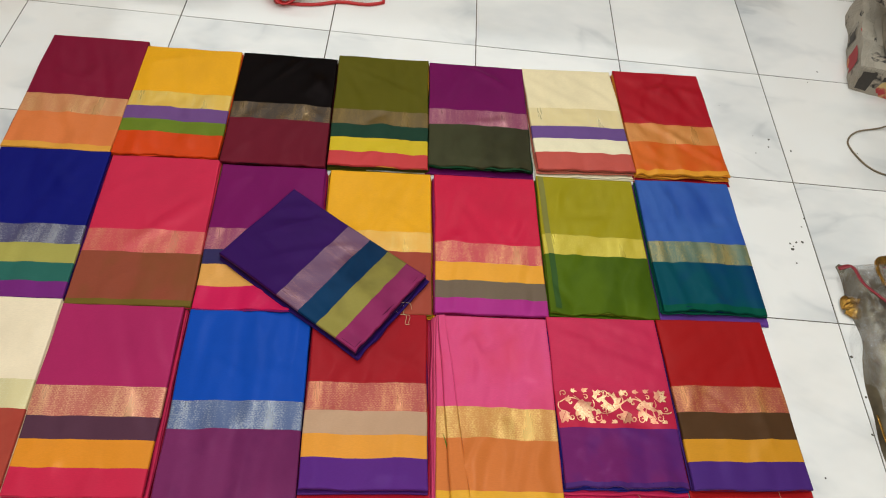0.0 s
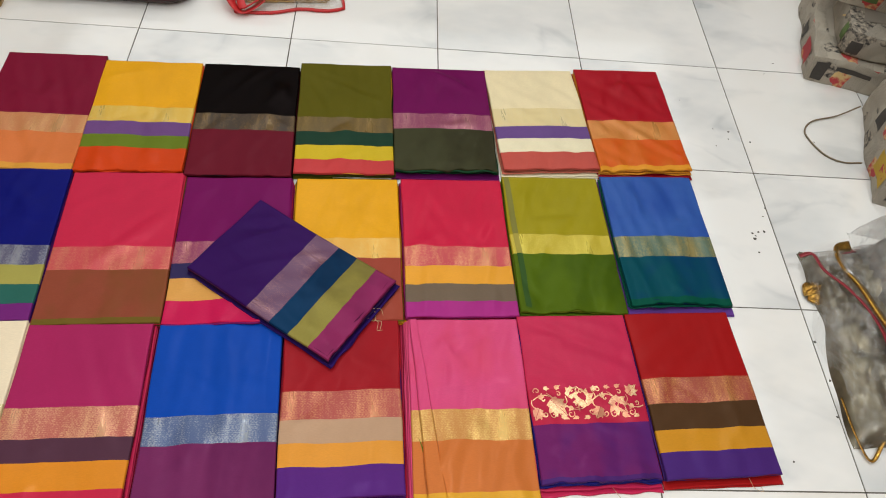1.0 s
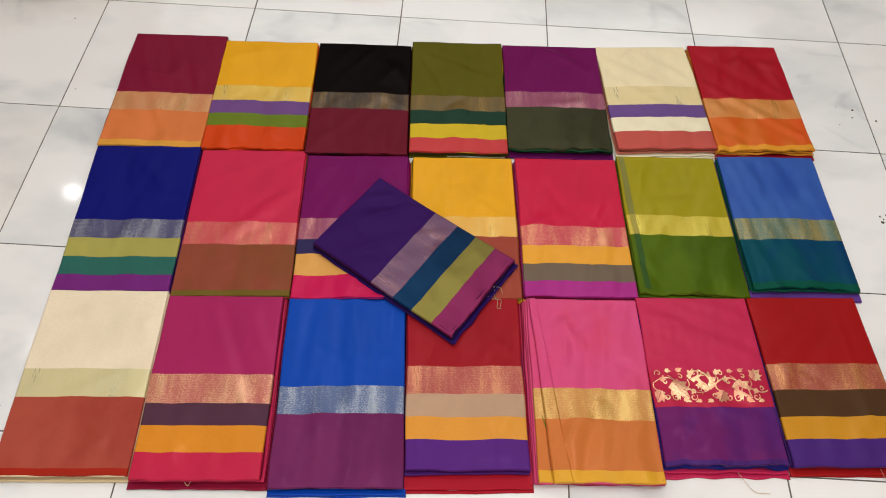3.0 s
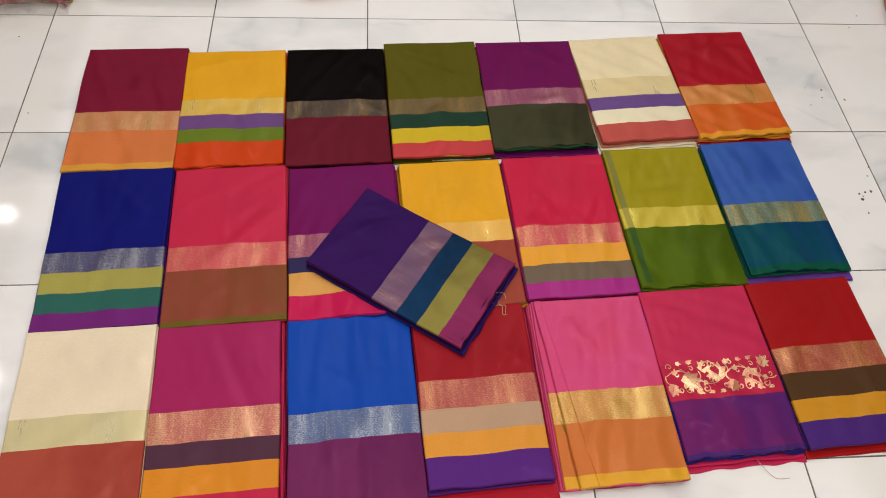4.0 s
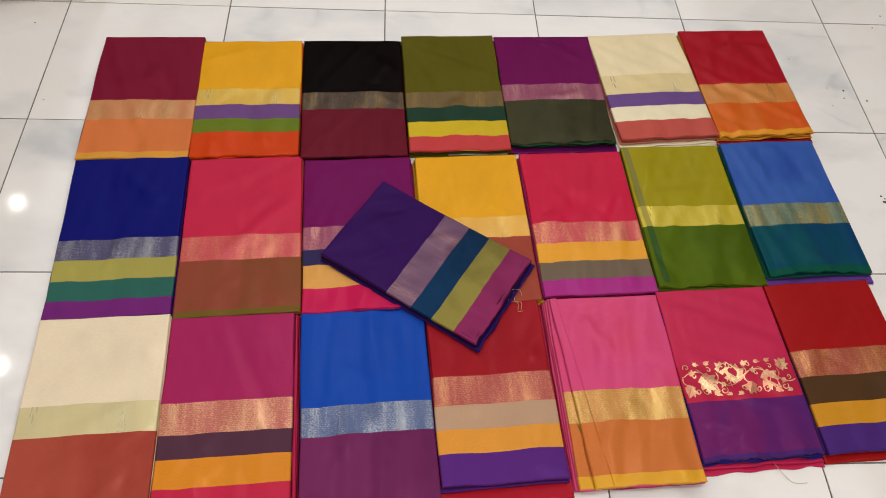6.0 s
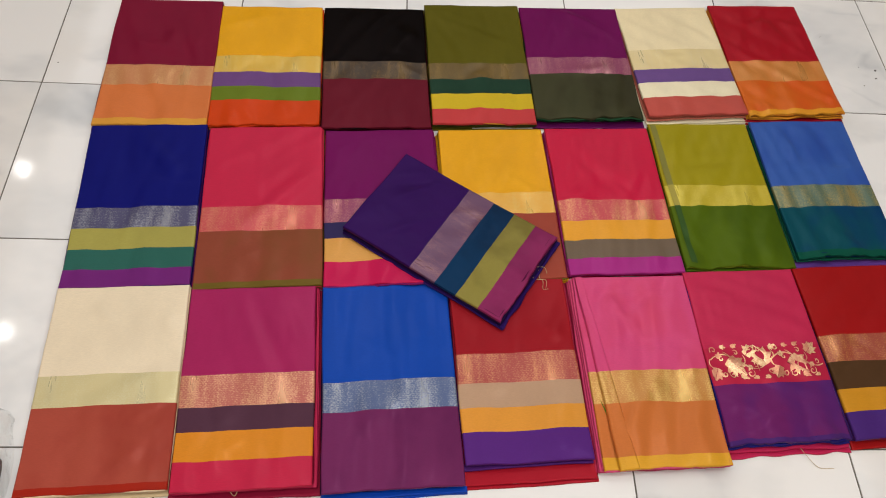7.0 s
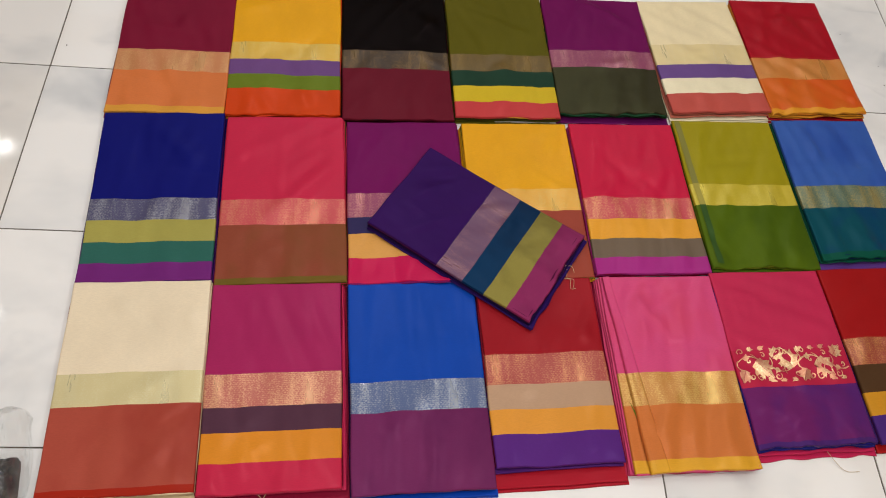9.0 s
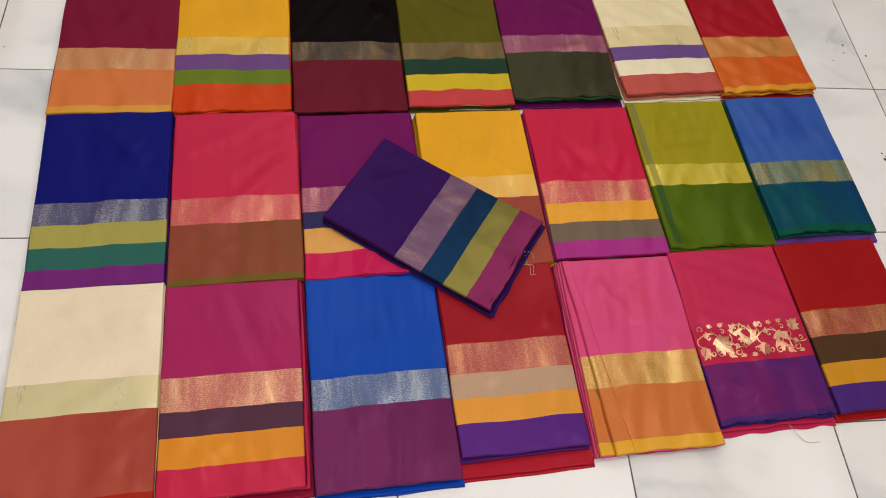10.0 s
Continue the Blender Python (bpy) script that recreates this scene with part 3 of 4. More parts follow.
SAREES = [
    # label, centre x, y, width, length, turn, bands, folds from below, lip (near, left, right)
    ("maroon silk saree with gold and orange end bands, folded flat", 0.2514, -0.3365, 0.236, 0.381, 2.2,
     [(0.555, C(125, 24, 52)), (0.709, Z(200, 130, 84, 232, 178, 120, 0.45)), (0.956, C(218, 122, 66)), (1, C(222, 158, 62))],
     [C(125, 24, 52), C(205, 130, 60), C(110, 20, 46)], (0.004, 0, 0)),
    ("yellow silk saree with gold, violet, green and orange stripes, folded", 0.4878, -0.3345, 0.237, 0.364, 2.6,
     [(0.451, C(236, 170, 26)), (0.588, Z(222, 180, 70, 240, 212, 128, 0.35)), (0.706, C(112, 76, 132)), (0.814, C(106, 124, 38)), (1, C(208, 68, 20))],
     [C(232, 160, 24), C(205, 70, 24), C(205, 64, 20)], (0.006, 0.002, 0.004)),
    ("black silk saree with dull gold band and maroon end, folded", 0.7284, -0.3280, 0.238, 0.373, 2.4,
     [(0.477, C(8, 5, 5)), (0.621, Z(56, 42, 30, 146, 118, 74, 0.36)), (1, C(104, 26, 42))],
     [C(16, 10, 12), C(60, 14, 26), C(20, 10, 14)], (0.006, 0.003, 0.002)),
    ("olive silk saree with green, yellow and coral stripes, folded", 0.9667, -0.3030, 0.232, 0.377, 2.6,
     [(0.525, C(91, 86, 22)), (0.654, Z(96, 76, 30, 150, 122, 66, 0.35)), (0.772, C(36, 62, 48)), (0.891, C(208, 180, 36)), (1, C(196, 64, 66))],
     [C(90, 84, 22), C(60, 60, 22), C(200, 150, 40)], (0.004, 0.003, 0)),
    ("purple silk saree with rose brocade and dark green end, folded", 1.2077, -0.2875, 0.247, 0.359, 2.4,
     [(0.478, C(108, 18, 82)), (0.625, Z(136, 58, 92, 196, 136, 140, 0.4)), (1, C(64, 64, 44, (42, 38, 26)))],
     [C(96, 20, 84), C(26, 62, 40), C(30, 66, 42)], (0.016, 0.002, 0)),
    ("cream silk saree with violet and coral stripes, folded", 1.4554, -0.2670, 0.240, 0.353, 5.0,
     [(0.419, C(240, 224, 182)), (0.598, Z(226, 206, 150, 238, 222, 176, 0.3)), (0.718, C(108, 78, 138)), (0.847, C(240, 230, 196)), (1, C(190, 84, 74))],
     [C(236, 224, 190), C(196, 110, 90), C(190, 96, 84)], (0.018, 0.001, 0)),
    ("red silk saree with gold and orange end band, folded", 1.6967, -0.2500, 0.234, 0.366, 3.6,
     [(0.533, C(164, 20, 36)), (0.712, Z(204, 126, 56, 226, 158, 84, 0.4)), (0.959, C(206, 100, 34, (206, 66, 20))), (1, C(222, 150, 44))],
     [C(150, 18, 34), C(214, 140, 40), C(210, 130, 40)], (0.014, 0.004, 0)),
    ("navy blue silk saree with silver band and green, teal, purple stripes", 0.2738, -0.7185, 0.234, 0.384, 3.6,
     [(0.543, C(20, 24, 112)), (0.666, Z(72, 70, 106, 172, 174, 182, 0.34)), (0.789, C(172, 164, 84)), (0.902, C(50, 102, 92)), (1, C(116, 42, 120))],
     [C(20, 20, 96), C(90, 30, 110), C(22, 22, 100)], (0.002, 0.001, 0)),
    ("pink silk saree with rose brocade and brown end, folded", 0.5153, -0.7145, 0.238, 0.385, 3.4,
     [(0.529, C(200, 40, 74)), (0.676, Z(198, 70, 76, 224, 140, 110, 0.4)), (0.966, C(142, 72, 53, (116, 74, 38))), (1, C(112, 92, 38))],
     [C(190, 36, 70), C(110, 90, 40), C(180, 36, 60)], (0.002, 0.002, 0.002)),
    ("magenta silk saree with slate, cream and pink stripes, folded", 0.7548, -0.7085, 0.232, 0.377, 3.2,
     [(0.475, C(114, 21, 88)), (0.622, Z(140, 50, 92, 206, 140, 130, 0.4)), (0.720, C(54, 48, 88)), (0.858, C(220, 160, 82)), (1, C(200, 26, 82))],
     [C(150, 26, 96), C(196, 30, 80), C(190, 30, 80), C(120, 24, 90)], (0.012, 0.005, 0)),
    ("yellow silk saree with pale gold band and brown end, folded", 0.9949, -0.6945, 0.229, 0.374, 3.4,
     [(0.453, C(234, 168, 24)), (0.593, Z(228, 170, 64, 242, 204, 116, 0.35)), (1, C(160, 72, 56))],
     [C(236, 170, 20), C(206, 150, 30), C(96, 90, 30)], (0.006, 0.003, 0.002)),
    ("crimson silk saree with yellow, taupe and magenta stripes, folded", 1.2329, -0.6775, 0.234, 0.368, 3.0,
     [(0.523, C(200, 30, 66)), (0.661, Z(192, 62, 72, 236, 170, 120, 0.42)), (0.786, C(234, 164, 52)), (0.901, C(114, 98, 82)), (1, C(168, 48, 132))],
     [C(150, 20, 60), C(160, 40, 110), C(120, 16, 40)], (0.002, 0.004, 0.002)),
    ("lime green silk saree with yellow band and green end, folded", 1.4689, -0.6575, 0.231, 0.374, 2.6,
     [(0.458, C(156, 144, 26)), (0.597, Z(190, 170, 36, 222, 204, 82, 0.4)), (1, C(80, 101, 20, (50, 72, 14)))],
     [C(186, 176, 40), C(84, 110, 22), C(70, 96, 18), C(90, 100, 24)], (0.012, 0.002, 0.001)),
    # second tone in the teal end paints its bluish sheen
    ("sky blue silk saree with antique gold band and teal end", 1.7085, -0.6320, 0.229, 0.361, 3.0,
     [(0.502, C(56, 92, 168, (34, 66, 150))), (0.656, Z(84, 108, 92, 186, 168, 104, 0.45)), (0.955, C(16, 72, 84, (14, 46, 98))), (1, C(16, 78, 62))],
     [C(106, 66, 150), C(18, 76, 60), C(20, 40, 80)], (0.022, 0.004, 0)),
    ("cream silk saree with pale gold band and terracotta end", 0.2968, -1.0945, 0.236, 0.371, 3.4,
     [(0.460, C(246, 229, 198)), (0.612, Z(216, 202, 150, 236, 226, 180, 0.35)), (0.966, C(176, 80, 64, (150, 52, 42))), (1, C(168, 42, 26))],
     [C(228, 206, 160), C(168, 50, 34), C(230, 204, 166)], (0.006, 0.0, 0.004)),
    ("magenta silk saree with copper band and plum, orange, crimson stripes", 0.5318, -1.0900, 0.228, 0.368, 3.2,
     [(0.463, C(168, 40, 94)), (0.620, Z(186, 96, 84, 240, 184, 140, 0.5)), (0.735, C(86, 54, 70)), (0.868, C(226, 142, 40)), (1, C(200, 40, 74))],
     [C(140, 24, 54), C(190, 40, 80), C(110, 16, 40)], (0.014, 0.0, 0.016)),
    ("royal blue silk saree with silver band and purple end", 0.7768, -1.0850, 0.235, 0.377, 3.6,
     [(0.502, C(20, 72, 174)), (0.644, Z(74, 92, 136, 176, 182, 188, 0.36)), (1, C(116, 45, 93, (90, 30, 76)))],
     [C(18, 70, 180), C(40, 24, 60), C(20, 20, 60)], (0.011, 0.003, 0)),
    ("red silk saree with copper band and beige, orange, violet stripes", 1.0075, -1.0550, 0.224, 0.349, 3.4,
     [(0.431, C(156, 27, 37)), (0.593, Z(168, 66, 58, 226, 158, 110, 0.42)), (0.721, C(192, 156, 126)), (0.843, C(228, 154, 58)), (1, C(90, 42, 126))],
     [C(176, 26, 44), C(80, 36, 110), C(120, 20, 40)], (0.034, 0.003, 0)),
    ("rose pink silk saree with gold band and orange end, loosely folded", 1.2485, -1.0530, 0.226, 0.372, 2.6,
     [(0.525, C(214, 76, 126, (206, 64, 96))), (0.687, Z(196, 132, 58, 238, 198, 114, 0.48)), (0.940, C(207, 118, 58)), (1, C(226, 166, 48))],
     [C(176, 40, 74), C(206, 66, 108), C(212, 76, 118)], (0.003, 0.016, 0)),
    ("deep pink silk saree with gold vine brocade and purple end", 1.4761, -1.0220, 0.229, 0.346, 3.2,
     [(0.475, C(194, 44, 82)), (0.683, C(186, 38, 70)), (0.973, C(108, 36, 98, (66, 36, 108))), (1, C(74, 40, 108))],
     [C(200, 40, 86), C(36, 36, 120), C(34, 30, 110)], (0.014, 0.006, 0)),
    ("red silk saree with copper band and brown, orange, violet stripes", 1.7092, -1.0075, 0.227, 0.350, 3.8,
     [(0.426, C(158, 24, 26)), (0.578, Z(156, 68, 50, 222, 156, 96, 0.42)), (0.730, C(80, 56, 36)), (0.853, C(204, 142, 38)), (1, C(74, 42, 116))],
     [C(172, 28, 30), C(70, 40, 110), C(120, 16, 24)], (0.013, 0.004, 0)),
]
made, faces = [], []
for number, (label, x, y, w, l, turn, bands, under, lip) in enumerate(SAREES):
    thing, face = saree(label, x, y, w, l, turn, bands, under, number + 3, lip=lip, wavy=0.008 if number in (1, 4, 6, 12, 13, 19) else 0.0015, rough=1.9 if number in (4, 6, 11, 12, 13, 18, 19) else 1.15,
                         lift={1: 0.007, 2: 0.005, 4: 0.011, 5: 0.006, 6: 0.008, 9: 0.006, 12: 0.006, 13: 0.008, 18: 0.006, 19: 0.009}.get(number, 0.0018))
    made.append(thing)
    faces.append((face, w, l))

# loose one, thrown askew on the others
# darker second tones in the stripes paint their uneven sheen into the dye
TOSSED_BANDS = [(0.44, C(52, 21, 85)), (0.60, Z(96, 58, 92, 160, 116, 118, 0.30)), (0.73, C(20, 54, 88, (14, 32, 58))), (0.865, C(144, 134, 66, (88, 78, 36))), (1, C(138, 44, 92, (104, 28, 70)))]
tossed, tossed_face = saree("violet silk saree with navy and olive stripes, thrown on others", 0.8895, -0.7895, 0.221, 0.358, 56.3,
                            TOSSED_BANDS, [C(44, 22, 88), C(30, 16, 56), C(84, 22, 58)], 41, base=0.0265, height=0.020, wavy=0.005, rough=1.7, lip=(0.012, 0.006, 0), lift=0.006)

# the rose pink one: two loose leaves of cloth spread out beside its face, and a green selvedge
pink = made[18]
pink_face, pw, pl = faces[18]
rings = [[pink_face(-0.101 + 0.030 * k / 39 + e * math.sin(math.pi * k / 39), pl * (0.66 + 0.33 * k / 39), -0.0012) for e in (0.0, 0.0025, 0.005)] for k in range(40)]
part("selvedge", skin(rings, close=False, cap=False), C(84, 112, 32), pink, "narrow green selvedge")
sheet(pink, 0.0245, 0.372, 0.0292, SAREES[18][6], 79, place=(-0.086, -0.001, 4.9), taper=0.95, thick=0.004, first="loose_leaf")

# grey-green selvedge line along one side of the lime one
lime, (lime_face, lw, ll) = made[12], faces[12]
for v0, v1, tint in ((0.01, 0.455, (128, 124, 62)), (0.455, 0.595, (164, 152, 70)), (0.595, 0.97, (56, 84, 40))):
    rings = []
    for k in range(50):
        f = v0 + (v1 - v0) * k / 49
        rings.append([lime_face(-lw / 2 + 0.003 + 0.010 * f + e, f * ll, -0.0011) for e in (0.0, 0.002, 0.004, 0.006, 0.008, 0.0125)])
    part("selvedge", skin(rings, close=False, cap=False), C(*tint), lime, "grey-green selvedge stripe")


# ---- vine brocade on the deep pink saree ----
def leaf_shape(size, lobes):
    """A leaf with pointed lobes in its own plane, stalk at the origin, tip along +x."""
    tips = [(-128, 0.5), (-74, 0.72), (-34, 0.86), (0, 1.05), (34, 0.86), (74, 0.72), (128, 0.5)] if lobes > 3 else [(-110, 0.45), (-45, 0.7), (0, 1.1), (45, 0.7), (110, 0.45)]
    out = []
    for (a, r), (b, q) in zip(tips, tips[1:]):
        dip = 0.66 * (r + q) / 2
        for k, (ang, rad) in enumerate(((a, r), (a + 0.22 * (b - a), r * 0.74), ((a + b) / 2, dip), (b - 0.22 * (b - a), q * 0.80))):
            out.append((size * (0.30 + 0.78 * rad * math.cos(radians(ang))), size * 0.86 * rad * math.sin(radians(ang))))
    a, r = tips[-1]
    out += [(size * (0.30 + 0.78 * r * math.cos(radians(a))), size * 0.86 * r * math.sin(radians(a))), (0.0, 0.0)]
    return out


def vine(thing, face, w, l, v0, v1):
    mid, half = (v0 + v1) / 2 * l, (v1 - v0) / 2 * l

    def lay(shape, cu, cv, turn, name, flip=1):
        ca, sa = math.cos(turn), math.sin(turn)
        pts = [(cu + ca * x - sa * y * flip, cv + sa * x + ca * y * flip) for x, y in shape]
        pts = [(max(-w / 2 + 0.004, min(w / 2 - 0.004, u)), max(v0 * l + 0.001, min(v1 * l - 0.001, v))) for u, v in pts]
        u0, w0 = sum(p[0] for p in pts) / len(pts), sum(p[1] for p in pts) / len(pts)
        bm = bmesh.new()
        hub = bm.verts.new(face(u0, w0, -0.0011))
        rim = [bm.verts.new(face(u, v, -0.0009)) for u, v in pts]
        for a, b in zip(rim, rim[1:] + rim[:1]):
            bm.faces.new((hub, a, b))
        part(name, bm, GOLD, thing)

    def strip(points, width, name):
        rings = []
        for i, (u, v) in enumerate(points):
            a, b = points[max(0, i - 1)], points[min(len(points) - 1, i + 1)]
            d = Vector((b[0] - a[0], b[1] - a[1])).normalized()
            t = width * (0.55 + 0.45 * math.sin(math.pi * i / (len(points) - 1)))
            rings.append([face(u - d.y * t * s, v + d.x * t * s, -0.0010) for s in (-1, 0, 1)])
        part(name, skin(rings, close=False, cap=False), GOLD, thing)

    def curl(cu, cv, size, start, sweep):
        return [(cu + size * (1 - k / 17) * math.cos(start + sweep * k / 14), cv + size * (1 - k / 17) * math.sin(start + sweep * k / 14)) for k in range(15)]

    def big_leaf(cu, cv, turn, size, flip=1):
        """A lobed leaf in two halves, with a slit of bare silk along the midrib."""
        shape = leaf_shape(size, 5)
        low = [(x, min(y, -0.0004)) for x, y in shape if y <= 0.0008]
        high = [(x, max(y, 0.0004)) for x, y in shape if y >= -0.0008]
        for half_shape in (low, high):
            lay(half_shape, cu, cv, turn, "vine_leaf", flip)

    def reach(a, b, bow):
        """A bowed stalk from a to b."""
        d = (b[0] - a[0], b[1] - a[1])
        return [(a[0] + d[0] * k / 8 - d[1] * bow * math.sin(math.pi * k / 8), a[1] + d[1] * k / 8 + d[0] * bow * math.sin(math.pi * k / 8)) for k in range(9)]

    period = w * 0.52
    inside = lambda u, m: -w / 2 + m < u < w / 2 - m
    for n in range(0, 3):
        c = -w / 2 - 0.030 + n * period
        stem = [(c + period * k / 32, mid + half * 0.42 * math.cos(math.pi * 2 * k / 32)) for k in range(33)]
        stem = [p for p in stem if inside(p[0], 0.004)]
        if len(stem) > 3:
            strip(stem, 0.0014, "vine_stem")
        at = lambda du, dv: (c + du * period, mid + dv * half)
        for du, dv, turn, size, flip in ((0.20, 0.20, -1.95, 0.039, 1), (0.60, -0.16, 0.85, 0.039, -1), (0.40, 0.30, 2.0, 0.026, 1), (0.90, -0.34, -0.8, 0.026, -1)):
            u, v = at(du, dv)
            if inside(u, 0.004):
                big_leaf(u, v, turn, size, flip)
        for du, dv, turn, size in ((0.30, -0.72, -0.4, 0.0145), (0.44, -0.20, -1.2, 0.0125), (0.74, 0.74, 0.5, 0.0145), (0.94, 0.22, 2.2, 0.0125), (0.52, -0.86, 0.2, 0.011), (0.02, 0.88, 3.0, 0.011),
                                   (0.20, 0.80, 2.6, 0.0125), (0.70, -0.80, -0.5, 0.0125)):
            u, v = at(du, dv)
            if inside(u, 0.008):
                lay(leaf_shape(size, 3), u, v, turn, "vine_leaf")
        for (a, b, bow) in (((0.25, 0.0), (0.30, -0.70), 0.3), ((0.75, 0.0), (0.74, 0.70), 0.3), ((0.05, 0.55), (0.16, 0.02), -0.3), ((0.55, -0.55), (0.60, 0.14), -0.3), ((0.30, -0.2), (0.36, 0.34), 0.25), ((0.80, 0.2), (0.86, -0.36), 0.25)):
            p, q = at(*a), at(*b)
            if inside(p[0], 0.005) and inside(q[0], 0.005):
                strip(reach(p, q, bow), 0.0011, "vine_stem")
        for du, dv, size, start, sweep in ((0.40, -0.70, 0.0075, 2.6, 6.5), (0.90, 0.68, 0.0075, 5.6, 6.5), (0.12, -0.62, 0.0070, 0.5, -6.5), (0.62, 0.72, 0.0066, 3.6, -6.5), (0.48, 0.66, 0.0070, 3.0, -6.0), (0.98, -0.70, 0.0070, 0.2, -6.0),
                                           (0.25, 0.52, 0.0055, 1.0, 6.0), (0.75, -0.50, 0.0055, 4.0, 6.0), (0.02, 0.15, 0.0055, 2.0, -6.0), (0.50, -0.18, 0.0050, 5.0, -6.0)):
            u, v = at(du, dv)
            if inside(u, 0.010):
                strip(curl(u, v, size, start, sweep), 0.0012, "vine_tendril")


vine(made[19], faces[19][0], faces[19][1], faces[19][2], 0.455, 0.66)


# ---- loose threads at cut ends ----
def loose_thread(thing, points, radius=0.0005):
    part("loose_thread", tube(smooth_path(points, 6), radius, 5), THREAD, thing, "fine frayed pale thread")


loose_thread(tossed, [(0.030, -0.168, 0.012), (0.034, -0.184, 0.004), (0.022, -0.194, -0.001), (0.026, -0.206, -0.0015), (0.010, -0.214, -0.0015)])
loose_thread(tossed, [(0.018, -0.170, 0.013), (0.014, -0.186, 0.002), (0.022, -0.200, -0.0012), (0.006, -0.210, -0.0015), (0.012, -0.218, -0.0015)])
loose_thread(tossed, [(0.034, -0.178, 0.012), (0.046, -0.190, 0.004), (0.040, -0.200, -0.001)])
loose_thread(made[19], [(0.02, -0.180, 0.010), (0.035, -0.200, 0.004), (0.050, -0.214, 0.0007), (0.075, -0.216, 0.0007)])
loose_thread(made[20], [(0.05, -0.176, 0.010), (0.058, -0.192, 0.004), (0.075, -0.199, 0.0007), (0.072, -0.186, 0.0007)])
loose_thread(made[15], [(-0.02, -0.182, 0.012), (-0.012, -0.19, 0.010), (-0.006, -0.184, 0.0165)], 0.0007)


# ---- newspaper-wrapped packets ----
def packet(label, x, y, z, w, l, h, turn, paper, patches=(), seed=1):
    """A parcel in newspaper: creased sides, soft corners, a lapped flap; patches are printed blocks (side, along, up, width, height, ink)."""
    thing = root("newspaper_packet", pose(x, y, z, 0, 0, turn), label, "wrapped parcel", "newspaper parcels in piles")
    bm = boxed(0, 0, 0.0, w, l, h)
    bmesh.ops.subdivide_edges(bm, edges=bm.edges[:], cuts=13, use_grid_fill=True)
    off = Vector((seed * 4.4, seed * 2.2, 0))
    uv = bm.loops.layers.uv.new("UVMap")
    for f in bm.faces:
        n = f.normal
        for lp in f.loops:
            p = lp.vert.co
            lp[uv].uv = (p.x, p.y) if abs(n.z) > 0.5 else ((p.x, p.z) if abs(n.y) > 0.5 else (p.y, p.z))
    centre = Vector((w / 2, l / 2, h / 2))

    def creased(p):
        q = p - centre
        edge = sum(1 for a, b in zip(q, centre) if abs(abs(a) - b) < 1e-4)
        d = Vector([noise.noise(p * 11 + off + Vector((k * 5, 0, 0))) for k in range(3)]) * 0.0085
        d += Vector([noise.noise(p * 37 + off + Vector((k * 5, 0, 0))) for k in range(3)]) * 0.0030
        p = p + d - q.normalized() * 0.0015 * max(0, edge - 1)
        return Vector((p.x, p.y, max(p.z, 0.0)))

    for v in bm.verts:
        v.co = creased(v.co)
    body = part("wrapping", bm, paper, thing, smooth=False)
    rings = [[creased(Vector((w * (0.12 + 0.74 * i / 12), l * (0.3 + 0.36 * j / 8), h))) + Vector((0, 0, 0.0022)) for i in range(13)] for j in range(9)]
    part("flap", skin(rings, close=False, cap=False), paper, thing)
    for side, a, u, pw, ph, ink in patches:
        grid = [[(a + pw * i / 8, u + ph * j / 6) for i in range(9)] for j in range(7)]
        if side == "front":
            rings = [[creased(Vector((g, 0.0, k))) - Vector((0, 0.0016, 0)) for g, k in line] for line in grid]
        else:
            rings = [[creased(Vector((0.0, g, k))) - Vector((0.0016, 0, 0)) for g, k in line] for line in grid]
        bm = skin(rings, close=False, cap=False)
        part("printed_block", bm, ink, thing)
    return thing


packet("grey newspaper parcel with printed picture, standing on tiles", 2.247, -0.022, 0.0, 0.30, 0.36, 0.085, -17.0, PAPERS[0],
       [("front", 0.012, 0.012, 0.035, 0.06, BLACK_INK), ("left", 0.05, 0.02, 0.07, 0.045, RED_INK), ("left", 0.16, 0.02, 0.06, 0.04, BLACK_INK), ("front", 0.07, 0.05, 0.10, 0.015, BLACK_INK)], 1)
packet("newspaper parcel lying on another parcel", 2.312, -0.014, 0.0885, 0.32, 0.22, 0.075, -14.0, PAPERS[1],
       [("front", 0.012, 0.008, 0.035, 0.04, BLACK_INK), ("left", 0.03, 0.02, 0.03, 0.05, GREEN_INK)], 2)
packet("newspaper parcel with red print on a pile", 2.30, 0.12, 0.1665, 0.28, 0.20, 0.07, -20.0, PAPERS[0],
       [("left", 0.03, 0.015, 0.02, 0.045, RED_INK), ("front", 0.05, 0.02, 0.06, 0.03, GREEN_INK)], 3)
packet("newspaper parcel with yellow picture, standing on tiles", 2.283, -0.478, 0.0, 0.30, 0.36, 0.11, -17.0, PAPERS[0],
       [("left", 0.015, 0.03, 0.09, 0.06, YELLOW_INK), ("left", 0.03, 0.045, 0.035, 0.03, RED_INK), ("left", 0.20, 0.06, 0.04, 0.05, BLACK_INK),
        ("front", 0.02, 0.02, 0.06, 0.05, BLACK_INK)], 4)
packet("newspaper parcel on top of another, in a pile", 2.33, -0.46, 0.1135, 0.28, 0.32, 0.10, -14.0, PAPERS[1], [("left", 0.05, 0.03, 0.06, 0.05, BLACK_INK)], 5)

